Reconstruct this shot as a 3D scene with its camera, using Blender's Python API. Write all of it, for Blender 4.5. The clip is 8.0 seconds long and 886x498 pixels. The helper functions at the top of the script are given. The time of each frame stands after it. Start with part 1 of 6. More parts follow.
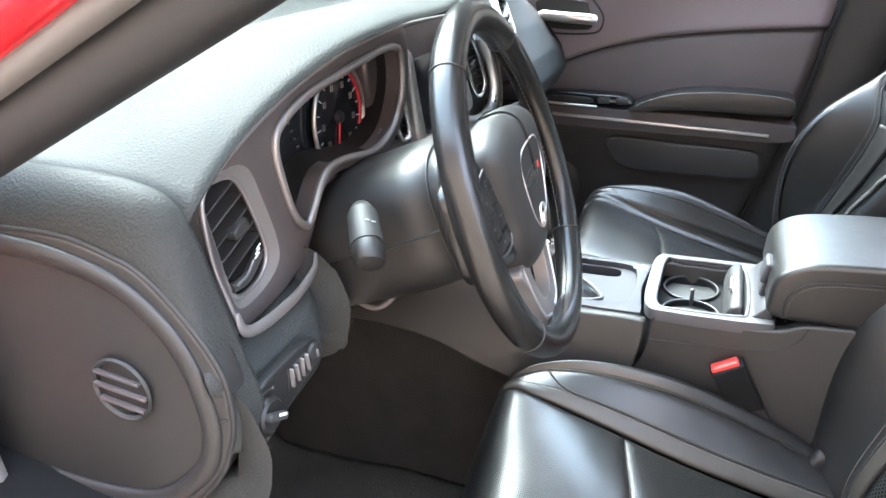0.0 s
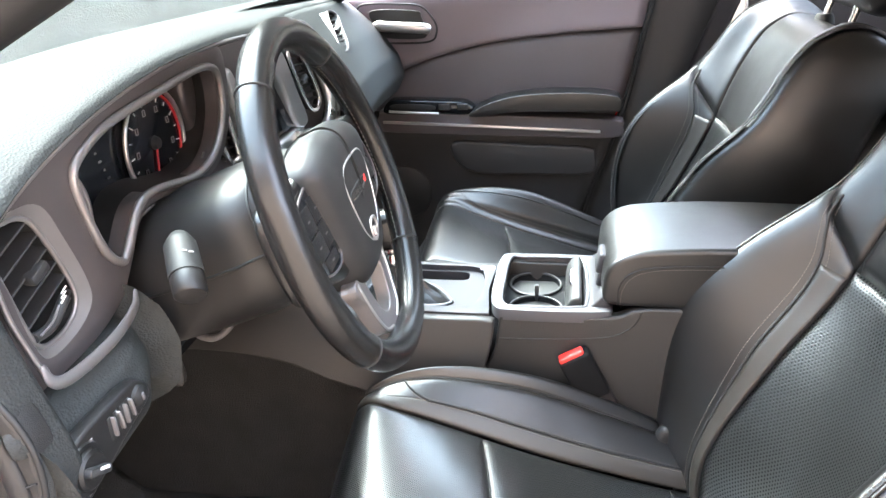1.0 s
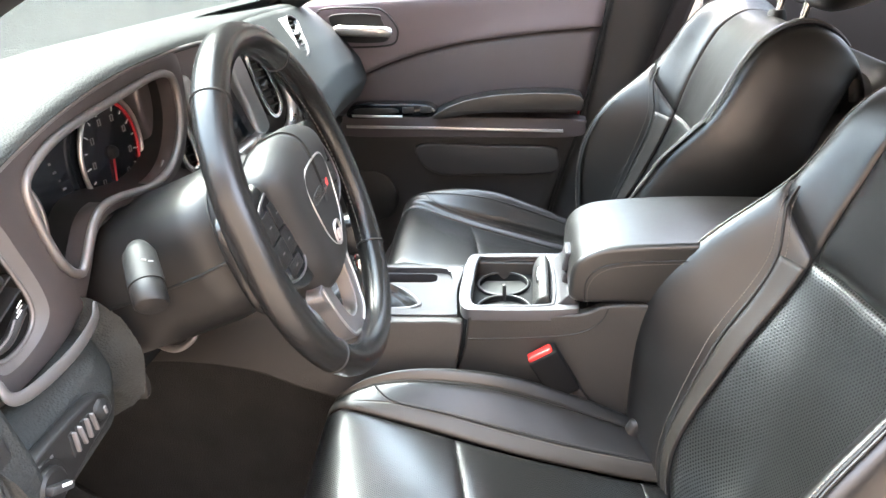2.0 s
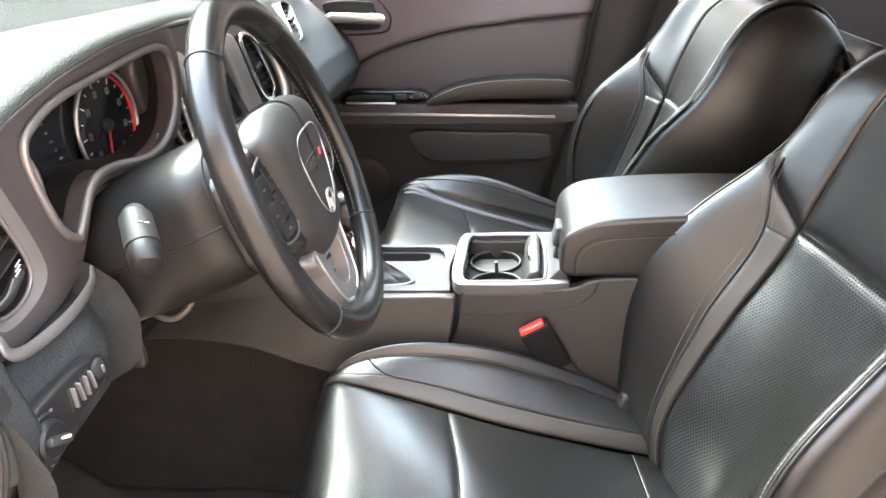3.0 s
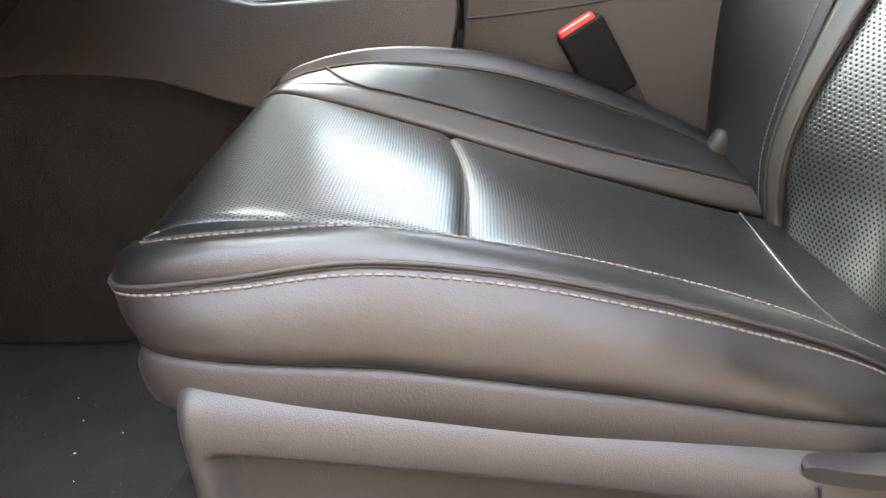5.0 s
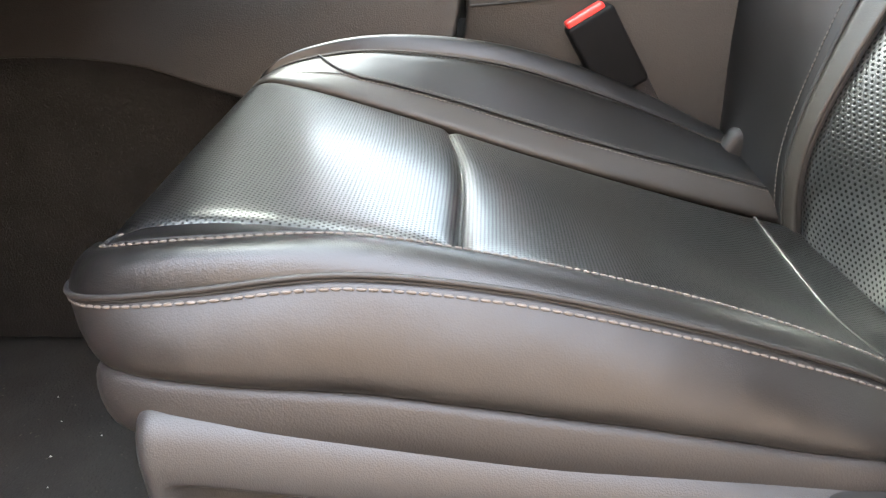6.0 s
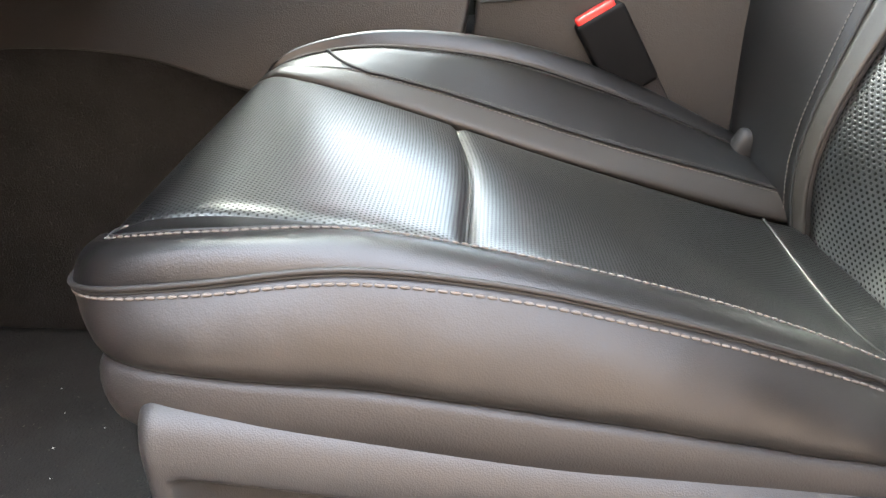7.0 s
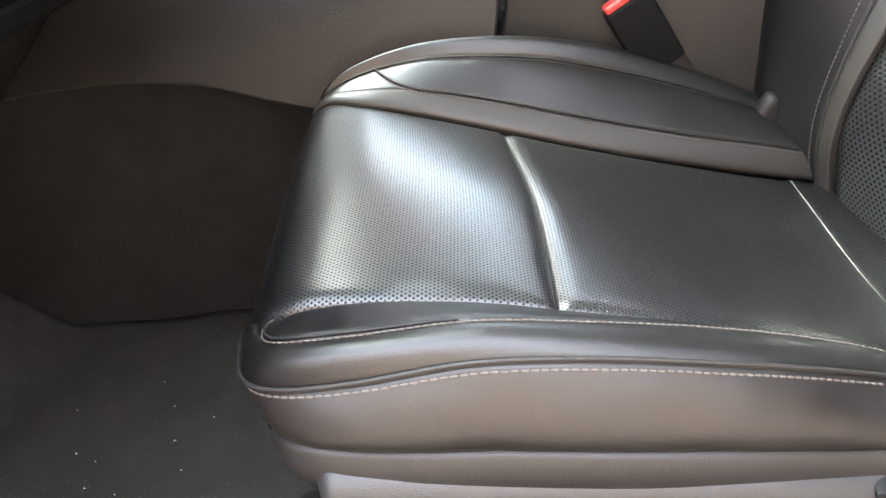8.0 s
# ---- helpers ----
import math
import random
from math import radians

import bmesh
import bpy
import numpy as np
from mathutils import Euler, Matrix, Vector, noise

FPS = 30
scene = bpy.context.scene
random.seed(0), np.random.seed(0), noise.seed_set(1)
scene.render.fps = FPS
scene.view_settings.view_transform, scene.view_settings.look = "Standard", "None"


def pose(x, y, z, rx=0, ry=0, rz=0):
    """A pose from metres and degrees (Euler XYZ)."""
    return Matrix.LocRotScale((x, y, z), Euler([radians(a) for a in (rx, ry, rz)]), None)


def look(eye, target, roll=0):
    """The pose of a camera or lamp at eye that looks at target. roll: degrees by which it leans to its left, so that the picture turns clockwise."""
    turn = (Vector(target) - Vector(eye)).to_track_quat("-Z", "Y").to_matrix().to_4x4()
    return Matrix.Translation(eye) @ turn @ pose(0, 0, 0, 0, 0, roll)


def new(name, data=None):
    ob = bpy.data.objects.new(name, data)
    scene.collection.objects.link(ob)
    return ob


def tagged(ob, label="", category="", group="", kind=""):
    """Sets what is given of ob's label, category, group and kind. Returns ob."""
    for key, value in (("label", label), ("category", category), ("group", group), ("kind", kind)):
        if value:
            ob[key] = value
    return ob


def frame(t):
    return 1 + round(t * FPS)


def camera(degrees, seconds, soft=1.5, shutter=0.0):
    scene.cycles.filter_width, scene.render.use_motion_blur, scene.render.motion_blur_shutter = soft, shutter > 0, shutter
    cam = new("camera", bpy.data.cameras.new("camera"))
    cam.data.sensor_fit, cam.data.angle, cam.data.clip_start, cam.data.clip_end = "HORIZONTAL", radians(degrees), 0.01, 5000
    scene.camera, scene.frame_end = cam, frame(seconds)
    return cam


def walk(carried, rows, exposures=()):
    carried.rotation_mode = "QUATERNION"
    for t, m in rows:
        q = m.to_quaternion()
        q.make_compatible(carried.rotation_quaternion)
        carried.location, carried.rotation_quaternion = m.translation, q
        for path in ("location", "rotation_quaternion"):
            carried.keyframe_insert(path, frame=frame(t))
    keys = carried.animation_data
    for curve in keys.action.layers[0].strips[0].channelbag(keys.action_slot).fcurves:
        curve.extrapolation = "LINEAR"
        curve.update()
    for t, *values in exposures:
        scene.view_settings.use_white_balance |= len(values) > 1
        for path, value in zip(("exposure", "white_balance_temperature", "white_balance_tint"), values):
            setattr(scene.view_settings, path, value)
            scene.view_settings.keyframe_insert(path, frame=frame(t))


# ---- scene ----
cam = camera(62.0, 8.0)
PATH = [
    (0, (0.065, -0.629, 1.229), (-0.592, 1.065, 0.395), -2.0),
    (0.5, (0.086, -0.623, 1.231), (-0.372, 1.137, 0.399), -2.5),
    (1, (0.101, -0.611, 1.23), (-0.227, 1.181, 0.405), -2.8),
    (1.5, (0.105, -0.608, 1.229), (-0.162, 1.196, 0.409), -3.2),
    (3, (0.112, -0.636, 1.203), (-0.124, 1.171, 0.381), -3.7),
    (3.5, (0.118, -0.652, 1.046), (-0.115, 1.157, 0.227), -4.4),
    (4, (0.114, -0.584, 0.885), (-0.147, 1.235, 0.095), -6.1),
    (4.5, (0.097, -0.513, 0.8), (-0.188, 1.308, 0.024), -6.2),
    (5, (0.081, -0.446, 0.759), (-0.205, 1.372, -0.025), -5.6),
    (6.5, (0.08, -0.408, 0.752), (-0.219, 1.395, -0.059), -4.3),
    (7, (0.079, -0.407, 0.751), (-0.225, 1.396, -0.06), -4.0),
    (7.5, (0.079, -0.403, 0.753), (-0.229, 1.37, -0.118), -5.0),
    (8, (0.047, -0.421, 0.871), (-0.291, 1.227, -0.21), -11.4),
]
walk(cam, [(t, look(eye, target, roll)) for t, eye, target, roll in PATH],
     exposures=[(0.0, 4.28, 6100, 8), (1.5, 4.45, 6450, 10), (3.5, 4.38, 6750, 10), (5.0, 4.2, 6800, 10), (7.0, 4.15, 6800, 10), (8.0, 4.15, 6750, 10)])

# ---------------------------------------------------------------- world and light
world = bpy.data.worlds.new("overcast_sky")
scene.world = world
world.use_nodes = True
wn = world.node_tree.nodes
sky = wn.new("ShaderNodeTexSky")
sky.sky_type = 'NISHITA'
sky.sun_disc = False
sky.sun_elevation = radians(50)
sky.sun_rotation = radians(315)
sky.air_density, sky.dust_density, sky.ozone_density = 1.0, 4.0, 1.0
wn["Background"].inputs[1].default_value = 0.15
world.node_tree.links.new(sky.outputs[0], wn["Background"].inputs[0])
haze, both = wn.new("ShaderNodeBackground"), wn.new("ShaderNodeAddShader")   # an even white cloud cover over the clear sky
haze.inputs[0].default_value, haze.inputs[1].default_value = (0.97, 0.98, 1.02, 1), 0.50
world.node_tree.links.new(wn["Background"].outputs[0], both.inputs[0])
world.node_tree.links.new(haze.outputs[0], both.inputs[1])
world.node_tree.links.new(both.outputs[0], wn["World Output"].inputs[0])

sun = new("sun", bpy.data.lights.new("sun", 'SUN'))
sun.data.energy, sun.data.angle, sun.data.color = 0.9, radians(30), (1.0, 0.97, 0.93)
sun.matrix_world = look((-4, 4, 7), (0, 0, 0))

# ---------------------------------------------------------------- materials


def node_mat(name, base, rough=0.5, metal=0.0, spec=0.5, vary=0.15, vary_scale=6.0, grain=0.0, grain_scale=900.0,
             wave=0.0, wave_scale=40.0, coat=0.0, coat_rough=0.03, dirt=0.0, dirt_scale=9.0, rough_vary=0.03):
    """A surface with two scales of variation: blotches in colour and gloss, and fine relief."""
    m = bpy.data.materials.new(name)
    m.use_nodes = True
    n, l = m.node_tree.nodes, m.node_tree.links
    b = n["Principled BSDF"]
    b.inputs["Roughness"].default_value = rough
    b.inputs["Metallic"].default_value = metal
    b.inputs["Specular IOR Level"].default_value = spec
    b.inputs["Coat Weight"].default_value = coat
    b.inputs["Coat Roughness"].default_value = coat_rough
    tc = n.new("ShaderNodeTexCoord")
    big = n.new("ShaderNodeTexNoise")
    big.inputs["Scale"].default_value, big.inputs["Detail"].default_value = vary_scale, 6.0
    l.new(tc.outputs["Object"], big.inputs["Vector"])
    ramp = n.new("ShaderNodeMix")
    ramp.data_type = 'RGBA'
    lo = [c * (1 - vary) for c in base]
    hi = [min(1, c * (1 + vary)) for c in base]
    ramp.inputs[6].default_value, ramp.inputs[7].default_value = (*lo, 1), (*hi, 1)
    l.new(big.outputs["Fac"], ramp.inputs[0])
    l.new(ramp.outputs[2], b.inputs["Base Color"])
    rr = n.new("ShaderNodeMapRange")
    rr.inputs["From Min"].default_value, rr.inputs["From Max"].default_value = 0.3, 0.7
    rr.inputs["To Min"].default_value, rr.inputs["To Max"].default_value = rough - rough_vary, min(1, rough + rough_vary)
    l.new(big.outputs["Fac"], rr.inputs["Value"])
    l.new(rr.outputs[0], b.inputs["Roughness"])
    if dirt:
        d = n.new("ShaderNodeTexNoise")
        d.inputs["Scale"].default_value, d.inputs["Detail"].default_value = dirt_scale * 20, 3.0
        l.new(tc.outputs["Object"], d.inputs["Vector"])
        dm = n.new("ShaderNodeMapRange")
        dm.inputs["From Min"].default_value, dm.inputs["From Max"].default_value = 0.68, 0.74
        dm.inputs["To Max"].default_value = dirt
        l.new(d.outputs["Fac"], dm.inputs["Value"])
        mx = n.new("ShaderNodeMix")
        mx.data_type = 'RGBA'
        mx.inputs[7].default_value = (0.3, 0.27, 0.22, 1)
        l.new(dm.outputs[0], mx.inputs[0])
        l.new(ramp.outputs[2], mx.inputs[6])
        l.new(mx.outputs[2], b.inputs["Base Color"])
    last = None
    if wave:
        w = n.new("ShaderNodeTexNoise")
        w.inputs["Scale"].default_value, w.inputs["Detail"].default_value = wave_scale, 4.0
        l.new(tc.outputs["Object"], w.inputs["Vector"])
        bp = n.new("ShaderNodeBump")
        bp.inputs["Strength"].default_value, bp.inputs["Distance"].default_value = wave, 0.002
        l.new(w.outputs["Fac"], bp.inputs["Height"])
        last = bp
    if grain:
        v = n.new("ShaderNodeTexVoronoi")
        v.inputs["Scale"].default_value = grain_scale
        l.new(tc.outputs["Object"], v.inputs["Vector"])
        bp = n.new("ShaderNodeBump")
        bp.inputs["Strength"].default_value, bp.inputs["Distance"].default_value = grain, 0.0006
        l.new(v.outputs["Distance"], bp.inputs["Height"])
        if last:
            l.new(last.outputs[0], bp.inputs["Normal"])
        last = bp
    if last:
        l.new(last.outputs[0], b.inputs["Normal"])
    return m


def perforated(name, base, rough, pitch=0.0029, hole=0.245):
    """Leather with staggered rows of small punched holes, laid out in metres by the UV map."""
    m = node_mat(name, base, rough, spec=0.75, vary=0.15, vary_scale=9, wave=0.12, wave_scale=30, coat=0.5, coat_rough=0.31, rough_vary=0.0)
    n, l = m.node_tree.nodes, m.node_tree.links
    b = n["Principled BSDF"]
    uv = n.new("ShaderNodeTexCoord")
    masks = []
    for off in (0.0, 0.5):
        mp = n.new("ShaderNodeMapping")
        mp.inputs["Scale"].default_value = (1 / pitch, 1 / (pitch * 1.5), 1)
        mp.inputs["Location"].default_value = (off, off, 0)
        fr = n.new("ShaderNodeVectorMath")
        fr.operation = 'FRACTION'
        sb = n.new("ShaderNodeVectorMath")
        sb.operation = 'SUBTRACT'
        sb.inputs[1].default_value = (0.5, 0.5, 0)
        sc = n.new("ShaderNodeVectorMath")
        sc.operation = 'MULTIPLY'
        sc.inputs[1].default_value = (1, 1.5, 0)
        ln = n.new("ShaderNodeVectorMath")
        ln.operation = 'LENGTH'
        l.new(uv.outputs["UV"], mp.inputs[0])
        l.new(mp.outputs[0], fr.inputs[0])
        l.new(fr.outputs[0], sb.inputs[0])
        l.new(sb.outputs[0], sc.inputs[0])
        l.new(sc.outputs[0], ln.inputs[0])
        masks.append(ln)
    mn = n.new("ShaderNodeMath")
    mn.operation = 'MINIMUM'
    l.new(masks[0].outputs["Value"], mn.inputs[0])
    l.new(masks[1].outputs["Value"], mn.inputs[1])
    mr = n.new("ShaderNodeMapRange")
    mr.inputs["From Min"].default_value, mr.inputs["From Max"].default_value = hole * 0.7, hole * 1.25
    l.new(mn.outputs[0], mr.inputs["Value"])
    old = b.inputs["Base Color"].links[0].from_socket
    mx = n.new("ShaderNodeMix")
    mx.data_type = 'RGBA'
    mx.inputs[6].default_value = (0.005, 0.005, 0.005, 1)
    l.new(mr.outputs[0], mx.inputs[0])
    l.new(old, mx.inputs[7])
    l.new(mx.outputs[2], b.inputs["Base Color"])
    gl = n.new("ShaderNodeMath")
    gl.operation = 'MULTIPLY_ADD'
    gl.inputs[1].default_value, gl.inputs[2].default_value = 0.60, 0.12
    l.new(mr.outputs[0], gl.inputs[0])
    l.new(gl.outputs[0], b.inputs["Specular IOR Level"])
    ct = n.new("ShaderNodeMath")
    ct.operation = 'MULTIPLY'
    ct.inputs[1].default_value = 0.75
    l.new(mr.outputs[0], ct.inputs[0])
    l.new(ct.outputs[0], b.inputs["Coat Weight"])
    bp = n.new("ShaderNodeBump")
    bp.inputs["Strength"].default_value, bp.inputs["Distance"].default_value = 0.45, 0.0005
    prev = b.inputs["Normal"].links[0].from_socket
    l.new(prev, bp.inputs["Normal"])
    l.new(mr.outputs[0], bp.inputs["Height"])
    l.new(bp.outputs[0], b.inputs["Normal"])
    return m


LEATHER = node_mat("black_leather", (0.0075, 0.0071, 0.0068), 0.35, spec=0.66, vary=0.2, vary_scale=14, grain=0.16, grain_scale=1300, wave=0.2, wave_scale=45, coat=0.08, coat_rough=0.42, rough_vary=0.04)
STRIP = node_mat("warm_grey_leather_strip", (0.030, 0.0262, 0.0222), 0.42, spec=0.6, vary=0.15, vary_scale=14, grain=0.16, grain_scale=1300, wave=0.15, wave_scale=45, rough_vary=0.04)
LEATHER_SIDE = node_mat("worn_side_leather", (0.0125, 0.0112, 0.0102), 0.42, spec=0.6, vary=0.35, vary_scale=16, grain=0.10, grain_scale=1300, wave=0.28, wave_scale=30, coat=0.1, coat_rough=0.4, rough_vary=0.09)
LEATHER_PERF = perforated("perforated_black_leather", (0.0050, 0.0051, 0.0053), 0.31)
RIM_LEATHER = node_mat("wheel_leather", (0.011, 0.0105, 0.0102), 0.26, vary=0.08, vary_scale=18, grain=0.10, grain_scale=1500, wave=0.06, wave_scale=60, rough_vary=0.0)
THREAD = node_mat("grey_thread", (0.125, 0.112, 0.100), 0.7, vary=0.2, vary_scale=200)
DARK_THREAD = node_mat("dark_thread", (0.060, 0.055, 0.050), 0.7, vary=0.2, vary_scale=200)
DASH = node_mat("soft_dash_skin", (0.0258, 0.0272, 0.0264), 0.68, spec=0.22, vary=0.10, vary_scale=7, grain=0.8, grain_scale=430, wave=0.12, wave_scale=180)
PLASTIC = node_mat("dark_grained_plastic", (0.018, 0.0172, 0.0168), 0.48, vary=0.15, vary_scale=10, grain=0.3, grain_scale=1100)
PERF_BACK = perforated("perforated_back_leather", (0.0050, 0.0052, 0.0053), 0.34, pitch=0.0050, hole=0.25)
SKIRT = node_mat("skirt_vinyl", (0.021, 0.0195, 0.0188), 0.5, vary=0.15, vary_scale=10, grain=0.2, grain_scale=1100)
PLASTIC_GREY = node_mat("grey_plastic", (0.031, 0.0305, 0.0305), 0.42, vary=0.12, vary_scale=12, grain=0.2, grain_scale=1400, wave=0.1)
SHROUD = node_mat("shroud_plastic", (0.0135, 0.0128, 0.0125), 0.42, spec=0.4, vary=0.12, vary_scale=14, grain=0.25, grain_scale=1300)
HUB = node_mat("airbag_skin", (0.024, 0.0237, 0.0233), 0.55, spec=0.4, vary=0.08, vary_scale=14, grain=0.2, grain_scale=900)
SATIN = node_mat("satin_trim", (0.118, 0.104, 0.104), 0.33, metal=0.5, vary=0.05, vary_scale=18, grain=0.05, grain_scale=2500)
BEZEL = node_mat("pale_satin_lip", (0.235, 0.22, 0.217), 0.38, metal=0.6, vary=0.05, vary_scale=18)
FRAME = node_mat("silver_tray_frame", (0.105, 0.103, 0.11), 0.40, metal=0.5, vary=0.04, vary_scale=12)
SILVER = node_mat("bright_satin_metal", (0.62, 0.61, 0.60), 0.30, metal=0.85, vary=0.03, vary_scale=9, rough_vary=0.03)
CHROME = node_mat("chrome", (0.78, 0.77, 0.75), 0.14, metal=1.0, vary=0.06, vary_scale=40, rough_vary=0.05)
PLATE = node_mat("console_plate", (0.040, 0.0385, 0.043), 0.50, metal=0.15, spec=0.3, vary=0.05, vary_scale=8, rough_vary=0.04)
BLACK = node_mat("matt_black", (0.012, 0.012, 0.012), 0.6, vary=0.2, vary_scale=20)
WELL = node_mat("black_well_plastic", (0.006, 0.006, 0.0065), 0.75, spec=0.15, vary=0.15, vary_scale=20)
GLOSS = node_mat("gloss_black", (0.010, 0.011, 0.013), 0.10, vary=0.2, vary_scale=8, rough_vary=0.04)
RUBBER = node_mat("rubber_seal", (0.030, 0.029, 0.028), 0.6, vary=0.2, vary_scale=20)
SEAL = node_mat("grey_door_seal", (0.12, 0.112, 0.105), 0.6, vary=0.1, vary_scale=20)
# Darker copy of the carpet: footwell shade under the dash put into its base.
CARPET_SHADED = node_mat("shaded_black_carpet", (0.032, 0.032, 0.0325), 0.95, spec=0.08, vary=0.35, vary_scale=16, grain=1.0, grain_scale=600, wave=1.0, wave_scale=350)
CARPET = node_mat("black_carpet", (0.048, 0.048, 0.046), 0.95, spec=0.1, vary=0.35, vary_scale=16, grain=1.0, grain_scale=600, wave=1.0, wave_scale=350, dirt=0.25, dirt_scale=11)
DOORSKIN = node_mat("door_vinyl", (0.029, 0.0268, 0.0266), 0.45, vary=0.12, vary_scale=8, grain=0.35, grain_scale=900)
CONSOLE = node_mat("console_vinyl", (0.0215, 0.0198, 0.0188), 0.44, spec=0.45, vary=0.15, vary_scale=8, grain=0.45, grain_scale=850)
# Door insert and upper trim: the light on them is put into paler bases.
DOORVINYL_LIT = node_mat("door_insert_vinyl_lit", (0.080, 0.069, 0.073), 0.45, vary=0.12, vary_scale=8, grain=0.3, grain_scale=1000)
DOORUP_LIT = node_mat("door_upper_plastic_lit", (0.155, 0.130, 0.141), 0.42, vary=0.1, vary_scale=6, grain=0.25, grain_scale=900)
WEB = node_mat("belt_webbing", (0.0165, 0.0135, 0.0132), 0.65, spec=0.3, vary=0.1, vary_scale=25, grain=0.6, grain_scale=800)
RED = node_mat("red_button", (0.75, 0.035, 0.03), 0.35, vary=0.08, vary_scale=30)
PAINT = node_mat("red_car_paint", (0.42, 0.012, 0.018), 0.18, coat=1.0, vary=0.08, vary_scale=5)
WHITE = node_mat("white_print", (0.75, 0.75, 0.73), 0.5, vary=0.05)
REDPRINT = node_mat("red_print", (0.62, 0.03, 0.04), 0.5, vary=0.05)
SCREEN = node_mat("dark_screen", (0.012, 0.014, 0.018), 0.12, vary=0.2, rough_vary=0.03)
STUCCO = node_mat("sandy_render", (0.29, 0.235, 0.185), 0.9, vary=0.12, vary_scale=0.8, grain=0.8, grain_scale=60, wave=0.4, wave_scale=12)
BEIGE = node_mat("beige_plastic", (0.42, 0.33, 0.22), 0.5, vary=0.1, vary_scale=60)
LINING = node_mat("headliner", (0.70, 0.63, 0.54), 0.9, vary=0.08, grain=0.5, grain_scale=500)
ASPHALT = node_mat("ground_concrete", (0.20, 0.165, 0.13), 0.9, vary=0.2, vary_scale=1.5, grain=0.6, grain_scale=120)

# ---------------------------------------------------------------- mesh helpers


def thing(name, at, label, category, group="", kind=""):
    e = new(name)
    e.empty_display_size = 0.05
    e.location = at
    return tagged(e, label, category, group, kind)


def base_of(ob):
    while ob.parent:
        ob = ob.parent
    return ob.location


def solid(name, verts, faces, mat, parent, label="", uvs=None, smooth=True, sharp=None):
    """One mesh object under a thing or part, from world coordinates."""
    o = base_of(parent) if parent else Vector((0, 0, 0))
    me = bpy.data.meshes.new(name)
    me.from_pydata([(v[0] - o[0], v[1] - o[1], v[2] - o[2]) for v in verts], [], faces)
    if uvs is not None:
        lay = me.uv_layers.new(name="UVMap")
        for lp in me.loops:
            lay.data[lp.index].uv = uvs[lp.vertex_index]
    me.materials.append(mat)
    if smooth:
        me.polygons.foreach_set("use_smooth", [True] * len(me.polygons))
        if sharp:
            me.set_sharp_from_angle(angle=radians(sharp))
    me.update()
    ob = new(name, me)
    ob.parent = parent
    return tagged(ob, label)


def part(name, bm, mat, parent, label="", smooth=True, sharp=35):
    """Links a bmesh as one mesh object under a thing or under a part."""
    o = base_of(parent) if parent else Vector((0, 0, 0))
    bmesh.ops.translate(bm, verts=bm.verts, vec=-Vector(o))
    bmesh.ops.recalc_face_normals(bm, faces=bm.faces)
    me = bpy.data.meshes.new(name)
    bm.to_mesh(me)
    bm.free()
    me.materials.append(mat)
    if smooth:
        me.polygons.foreach_set("use_smooth", [True] * len(me.polygons))
        me.set_sharp_from_angle(angle=radians(sharp))
    ob = new(name, me)
    ob.parent = parent
    return tagged(ob, label)


def spline(pts, n, closed=False):
    """n points on a smooth curve through pts."""
    p = np.array(pts, float)
    k = len(p)
    segs = k if closed else k - 1
    out = []
    for i in range(n):
        t = i * segs / (n if closed else n - 1)
        j = min(int(t), segs - 1)
        f = t - j
        if closed:
            a, b, c, d = (p[(j + q) % k] for q in (-1, 0, 1, 2))
        else:
            b, c = p[j], p[j + 1]
            a = p[j - 1] if j else 2 * b - c
            d = p[j + 2] if j + 2 < k else 2 * c - b
        out.append(0.5 * (2 * b + (c - a) * f + (2 * a - 5 * b + 4 * c - d) * f * f + (3 * b - a - 3 * c + d) * f ** 3))
    return np.array(out)


def keyed(keys):
    """A smooth function through (t, value) pairs, level beyond the ends."""
    ts = np.array([k[0] for k in keys], float)
    vs = np.array([k[1] for k in keys], float)
    sl = np.gradient(vs, ts)

    def f(t):
        t = min(max(t, ts[0]), ts[-1])
        i = min(int(np.searchsorted(ts, t, side="right")) - 1, len(ts) - 2)
        h = ts[i + 1] - ts[i]
        q = (t - ts[i]) / h
        return float((2 * q**3 - 3 * q**2 + 1) * vs[i] + (q**3 - 2 * q**2 + q) * h * sl[i]
                     + (-2 * q**3 + 3 * q**2) * vs[i + 1] + (q**3 - q**2) * h * sl[i + 1])
    return f


